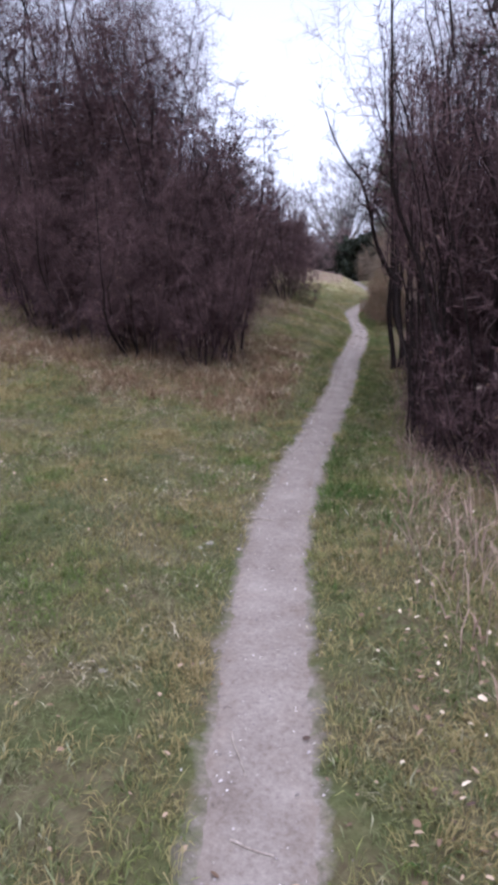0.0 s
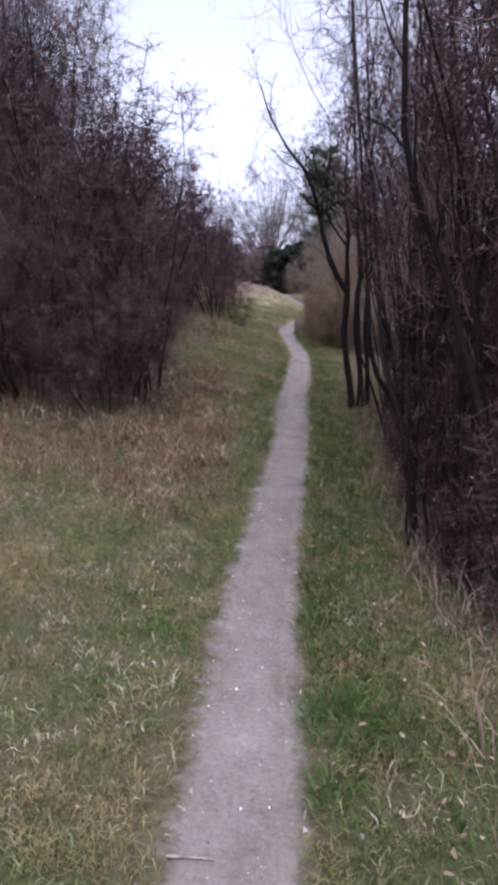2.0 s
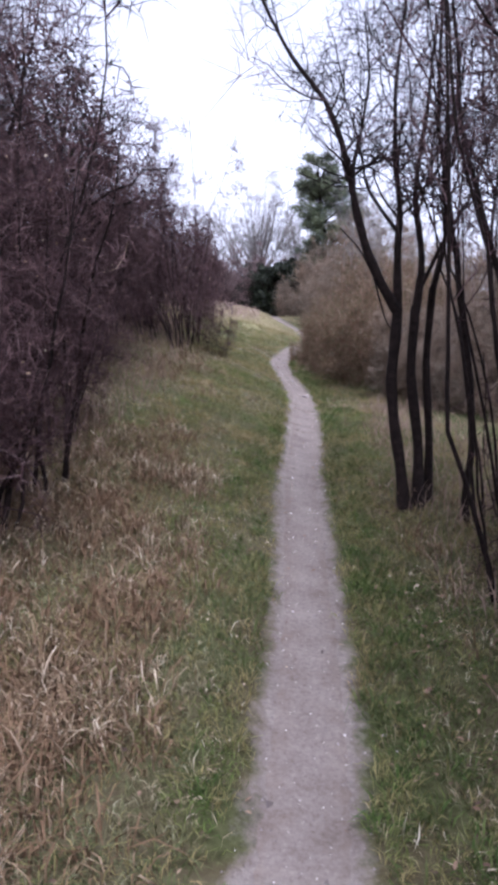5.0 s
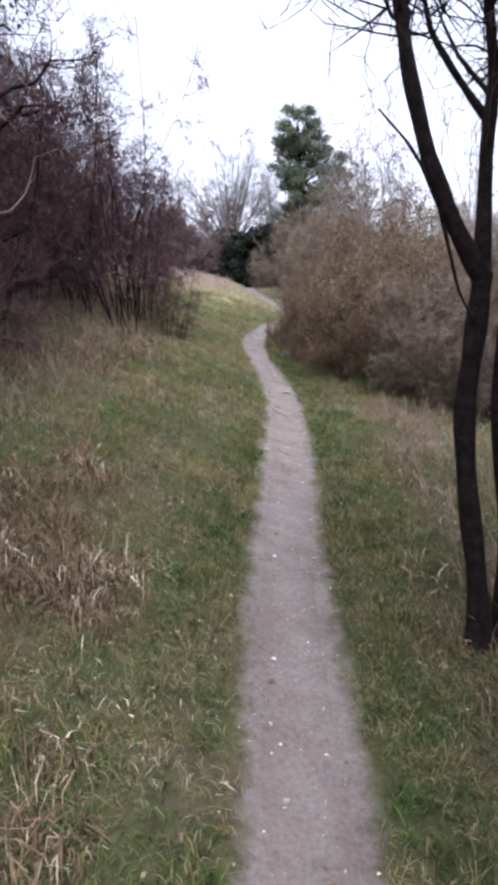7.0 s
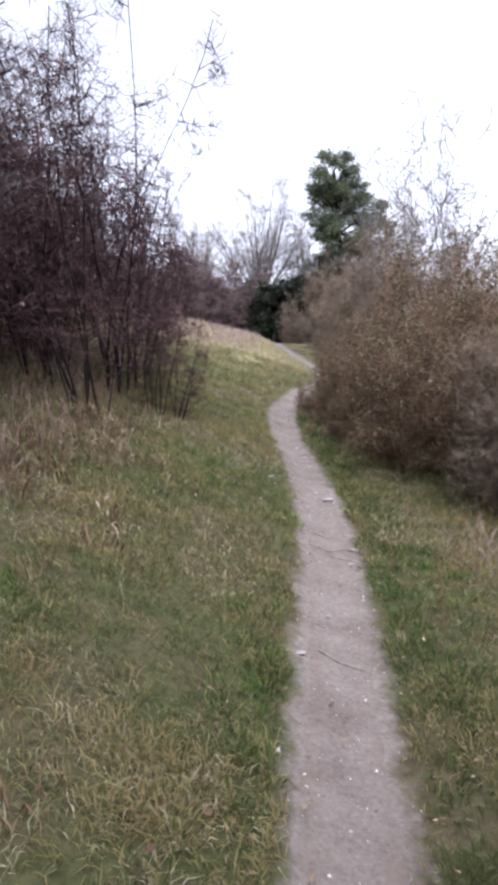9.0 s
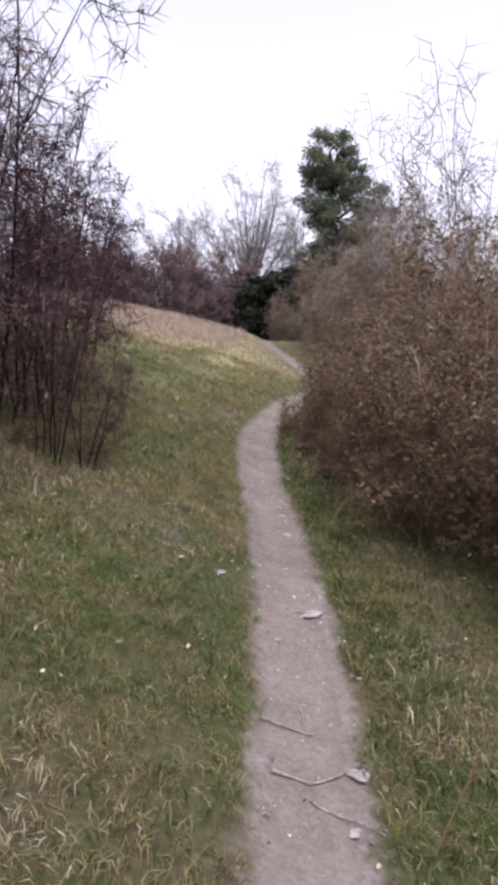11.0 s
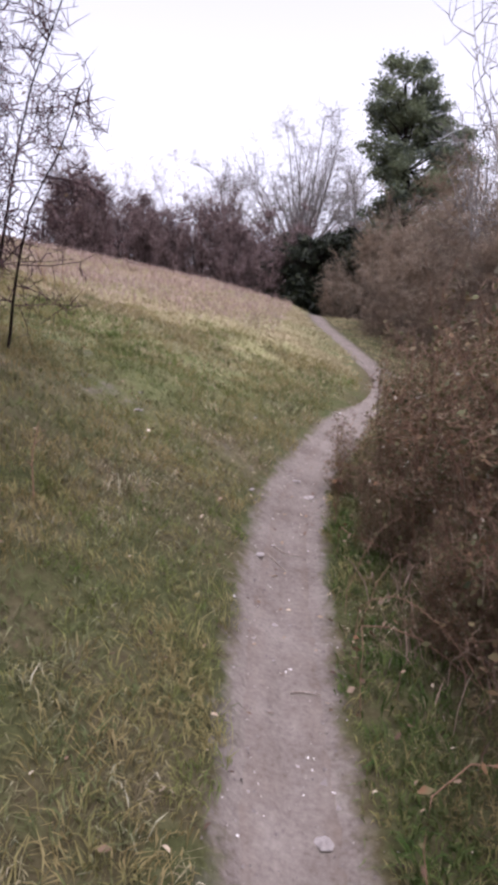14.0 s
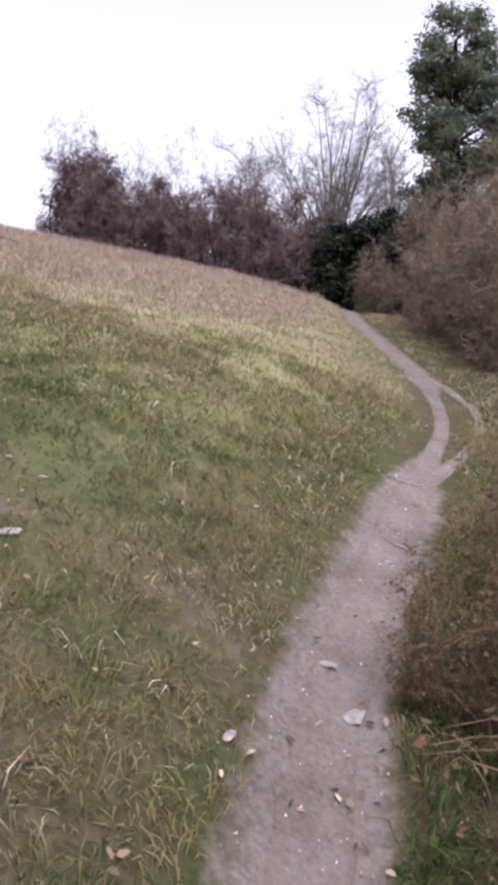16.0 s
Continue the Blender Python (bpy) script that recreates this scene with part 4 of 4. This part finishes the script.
def thorn_tree():
    rng = np.random.default_rng(3)
    root = plain("thorn_tree", 1.24, 3.45, "dark twin-stemmed leafless hawthorn tree beside the path", "tree", sink=.05)

    def limb(name, pts, r0, r1, sides=8):
        p = np.array([(x, y, z) for x, y, z in pts], float)
        u = np.linspace(0, len(p) - 1, 4 * len(p) - 3)
        q = np.stack([np.interp(u, np.arange(len(p)), p[:, a]) for a in range(3)], 1)
        q[1:-1] = (q[:-2] + 2 * q[1:-1] + q[2:]) / 4
        r = np.linspace(r0, r1, len(q)) * (1 + .08 * np.sin(u * 5)) * (1 + .7 * np.exp(-np.clip(q[:, 2], 0, 9) * 9))
        piece(name, *tubes(q[None], r[None], sides), M_BARK, root, rounded=True)
        return np.stack([np.interp(np.linspace(0, len(q) - 1, 9), np.arange(len(q)), q[:, a]) for a in range(3)], 1), np.interp(np.linspace(0, len(q) - 1, 9), np.arange(len(q)), r)

    limb("trunk", [(-.02, 0, 0), (-.05, 0, .40), (-.09, .02, .75), (-.11, .02, 1.08), (-.07, 0, 1.42), (-.05, 0, 1.63)], .044, .042, 10)
    limb("trunk", [(.09, .05, 0), (.11, .06, .54), (.05, .06, 1.13), (.10, .05, 1.65)], .044, .036, 9)
    limb("trunk", [(.19, .15, 0), (.22, .16, .6), (.20, .18, 1.2), (.27, .2, 1.8)], .036, .028, 9)
    grown = [limb("limb", [(-.05, 0, 1.6), (-.18, -.01, 1.83), (-.28, -.02, 2.07), (-.36, -.02, 2.39), (-.39, 0, 2.65), (-.46, .02, 2.94), (-.55, .05, 3.2), (-.8, .1, 3.55), (-1.0, .1, 3.95), (-1.1, .15, 4.35)], .042, .008),
             limb("limb", [(-.05, .01, 1.55), (-.04, .02, 2.1), (-.01, .03, 2.36), (-.04, .05, 2.74), (-.02, .1, 3.3), (.1, .2, 4.0)], .036, .008),
             limb("limb", [(-.37, 0, 2.45), (-.36, .05, 2.72), (-.28, .1, 3.0), (-.2, .15, 3.4), (-.22, .2, 3.9)], .022, .006, 6),
             limb("limb", [(-.03, .02, 2.2), (-.14, .04, 2.36), (-.26, .06, 2.56), (-.3, .1, 2.9), (-.45, .1, 3.4)], .018, .005, 6),
             limb("limb", [(.10, .05, 1.6), (.16, .05, 2.0), (.10, .06, 2.5), (.22, .1, 3.1), (.3, .1, 3.8)], .034, .007),
             limb("limb", [(.26, .2, 1.75), (.4, .25, 2.2), (.38, .3, 2.8), (.55, .3, 3.5)], .026, .006),
             limb("limb", [(.12, .05, 1.75), (.32, .0, 2.15), (.55, -.05, 2.5), (.7, -.05, 3.1)], .02, .005, 6),
             limb("limb", [(-.25, -.01, 1.93), (-.31, -.03, 2.04), (-.37, -.05, 2.12), (-.48, -.05, 2.24)], .010, .004, 5),
             limb("limb", [(-.23, -.01, 1.88), (-.2, -.03, 1.73), (-.155, -.03, 1.55), (-.09, -.04, 1.43)], .010, .004, 5)]
    L0, R0 = np.stack([g[0] for g in grown[:7]]), np.stack([g[1] for g in grown[:7]])
    L1, R1 = sprout(rng, L0, R0, 16, .9, 6, .6, .08, low=.35, thin=.45, tip=.004, wobble=.2)
    L2, R2 = sprout(rng, L1, R1, 8, .4, 4, .7, .04, low=.1, thin=.6, tip=.0028, wobble=.25)
    piece("crown", *merged(tubes(L1, R1, 4), tubes(L2, R2), twigs_off(rng, L2, 4, .14, .002)), M_BARK, root)


thorn_tree()


def leaning_thorn():
    """An ivied hawthorn whose boughs reach out of the hedge over the grass."""
    rng = np.random.default_rng(17)
    root = plain("ivied_thorn_tree", -2.25, 6.6, "ivy-grown leafless hawthorn leaning out of the hedge", "tree")
    T = shoots(rng, np.array([[0., 0, 0]]), np.array([[.12, -.03, 1.]]), np.array([2.4]), 9, .06, .03)
    piece("trunk", *tubes(T, .06 * np.linspace(1, .7, 9)[None], 8), M_BARK, root, rounded=True)
    ends = np.array([[1.35, -.2, 2.35], [1.2, .2, 2.0], [1.15, -.4, 2.75], [.9, .3, 3.1], [.5, -.4, 3.5], [-.3, .3, 3.5], [1.2, -.8, 1.8], [-.6, -.4, 3.1]])
    u = np.linspace(0, 1, 9)[None, :, None]
    foot = T[:, [5, 5, 7, 8, 8, 8, 4, 7]][0][:, None]
    L0 = foot * (1 - u) + ends[:, None] * u + rng.normal(0, .035, (8, 9, 3)) * (u > 0) + np.array([0, 0, .25]) * np.sin(u * np.pi)
    R0 = .028 * np.linspace(1, .15, 9)[None] * np.ones((8, 1))
    each_tube("limb", L0, R0, 6, M_BARK, root)
    pale = shoots(rng, np.array([[-.1, -.55, 1.12]]), np.array([[1., -.05, -.16]]), np.array([1.8]), 14, .26, .0)
    piece("limb", *tubes(pale, .010 * np.linspace(1, .3, 14)[None], 6), M_TWIG_GREY, root, "pale bare bough", True)
    L1, R1 = sprout(rng, L0, R0, 14, .6, 5, .65, .03, low=.2, thin=.55, tip=.006, wobble=.28)
    L2, R2 = sprout(rng, L1, R1, 7, .28, 4, .7, 0, low=.1, thin=.65, tip=.0044, wobble=.35)
    piece("crown", *merged(tubes(L1, R1), tubes(L2, R2), twigs_off(rng, L2, 4, .08, .003)), M_TWIG, root)
    c = np.repeat(np.concatenate([L0[3, 2:7], L0[4, 2:7], L0[5, 1:6], L0[2, 1:4]]), 60, 0)
    piece("foliage", *scatter_leaves(rng, c + rng.normal(0, .14, c.shape), .028, .2), M_SHADED_EVERGREEN, root)


leaning_thorn()


def dead_stalks():
    rng = np.random.default_rng(19)
    for x, y, h in [(-.55, 11.6, .35), (-2.4, 16.4, .6), (-2.3, 16.6, .5), (-2.5, 16.5, .55), (1.0, 7.4, .5), (1.15, 6.6, .45), (-1.6, 5.2, .5), (-1.2, 15.2, .3), (-1.1, 10.9, .6), (-.9, 11.0, .5), (.72, -4.3, .3), (.68, -4.45, .26)]:
        L = shoots(rng, np.zeros((1, 3)), np.array([[rng.normal(0, .2), rng.normal(0, .2), 1]]), np.array([h]), 7, .08, .0)
        R = .004 * np.linspace(1, .4, 7)[None]
        root = plain("dead_stalk", x, y, "thin dead weed stalk standing in the grass", "plant", "dead weed stalks", sink=.01)
        piece("stem", *tubes(L, R, 5), M_CANE, root, rounded=True)
        L1, R1 = sprout(rng, L, R, 6, h * .25, 3, .6, .05, low=.4, thin=.6, tip=.0018)
        piece("crown", *tubes(L1, R1), M_CANE, root)


dead_stalks()


def small_trees():
    for n, (x, y, h) in enumerate([(-9.1, 33.9, 4.6), (-8.7, 33.6, 4.2), (-7.4, 33.4, 4.0), (-6.2, 33.0, 3.7), (-4.9, 32.6, 4.1), (-3.6, 31.9, 3.6), (-2.2, 31.4, 3.7), (-5.6, 33.4, 3.8), (-3.0, 32.6, 4.0)]):
        bare_tree(120 + n, "hedge_whip", x, y, h, "thin bare whip rising out of the hilltop hedge", M_TWIG_HAZE, 6, 6, 4, 3, .3, .03, .006)
    for n, (x, y, h) in enumerate([(3.6, 18.6, 6.0), (4.5, 18.2, 6.6), (3.3, 20.8, 5.6), (5.2, 15.0, 6.0)]):
        bare_tree(14 + n, "ash_sapling", x, y, h, "slim leafless sapling rising above the brambles", M_TWIG_FAR, 6, 5, 3, 2, .3, .045, .011)
    for n, (x, y, h) in enumerate([(-3.4, 3.4, 6.4), (-3.6, 5.0, 6.2), (-2.8, 6.6, 3.4), (-3.2, 4.2, 6.2), (-2.35, 7.9, 3.3), (2.1, 3.2, 6.2), (2.15, 2.1, 5.8)]):
        bare_tree(50 + n, "thorn_sapling", x, y, h, "thin leafless thorn sapling rising out of the hedge", M_TWIG, 8, 9, 8, 6, .24, .032, .0035)


small_trees()


# ---- things lying on the path ----
def stone(seed, size):
    rng = np.random.default_rng(seed)
    bm = bmesh.new()
    bmesh.ops.create_icosphere(bm, subdivisions=2, radius=.8)
    k = rng.uniform(.6, 1.2, 3)
    for v in bm.verts:
        w = 1 + .55 * noise.noise(v.co * 1.6 + Vector((seed, 0, 0))) + .3 * noise.noise(v.co * 3.3)
        v.co = Vector((v.co.x * k[0], v.co.y * k[1], v.co.z * .26 * k[2])) * w * size
    me = bpy.data.meshes.new("flint_stone")
    bm.to_mesh(me)
    bm.free()
    me.materials.append(M_STONE)
    return me


def lying():
    rocks = [(.29, 9.0, .045), (.69, 10.09, .05), (.65, 10.67, .045), (.67, 10.49, .035), (.78, 8.94, .05), (.85, 7.75, .05), (.59, 8.56, .02), (.8, 7.5, .025), (.59, 13.42, .05), (.49, 13.63, .035),
             (.76, 14.51, .025), (.23, 13.07, .03), (-.59, 13.42, .045), (-.7, 13.9, .03), (-.45, 13.0, .03), (.04, -.31, .03), (-.02, -.58, .02), (.07, -.68, .022), (.57, .77, .015), (.22, -1.43, .018),
             (-.16, -1.21, .018), (.32, -1.08, .016), (.42, 6.25, .025), (.59, 4.31, .018), (.31, 2.6, .02), (-.1, -5.58, .02), (-.49, -5.7, .025), (-.34, -4.29, .03), (-.38, -4.38, .03), (-.14, -4.38, .026),
             (.77, 8.91, .07), (.59, 13.44, .03), (.35, 12.27, .03), (.13, 14.45, .03), (-.03, 14.81, .025), (.44, -3.72, .022), (.45, -4.45, .03), (.52, 5.3, .016), (.66, 9.5, .02), (.45, 11.7, .02)]
    for n, (x, y, size) in enumerate(rocks):
        ob = new("flint_stone", stone(n + 1, size))
        ob.matrix_basis = Matrix.Translation((x, y, float(land(x, y)) + size * .06)) @ Matrix.Rotation(n * 1.7, 4, "Z")
        tagged(ob, "small pale flint stone lying on the trodden earth", "stone", "path stones")
    rng = np.random.default_rng(70)
    sticks = [(.05, 9.03, .22, 20, .007), (.61, 10.31, .16, 25, .006), (.70, 7.68, .30, 5, .008), (.62, 7.92, .22, 0, .007), (.74, 7.5, .26, -60, .006), (.68, 8.05, .12, 80, .006), (.49, 12.46, .14, 10, .006),
              (.90, 14.6, .38, -40, .006), (.93, 15.49, .25, -10, .007), (.31, 4.18, .2, 25, .005), (.36, 4.04, .25, 80, .005), (.61, 6.29, .22, -15, .006), (.74, 8.94, .2, 0, .006), (-.07, -3.85, .16, 8, .006),
              (.15, -6.06, .22, -60, .005), (.25, -6.4, .16, 10, .006), (.59, 11.31, .12, 30, .006), (.44, 12.31, .12, 0, .005), (.5, 6.6, .16, 5, .005)]
    for x, y, ln, turn, r in sticks:
        d = np.array([[math.cos(radians(turn)), math.sin(radians(turn)), 0]])
        L = shoots(rng, np.array([[0., 0, 0]]) - d * ln / 2, d, np.array([ln]), 8, .14, 0)
        L[..., 2] = land(x + L[..., 0], y + L[..., 1]) - float(land(x, y)) + r * .6
        ob = piece("fallen_twig", *tubes(L, r * .7 * np.linspace(1, .5, 8)[None], 6), M_STICK, rounded=True)
        ob.location = (x, y, float(land(x, y)) + .004)
        tagged(ob, "weathered fallen twig lying across the path", "twig", "fallen twigs")


lying()
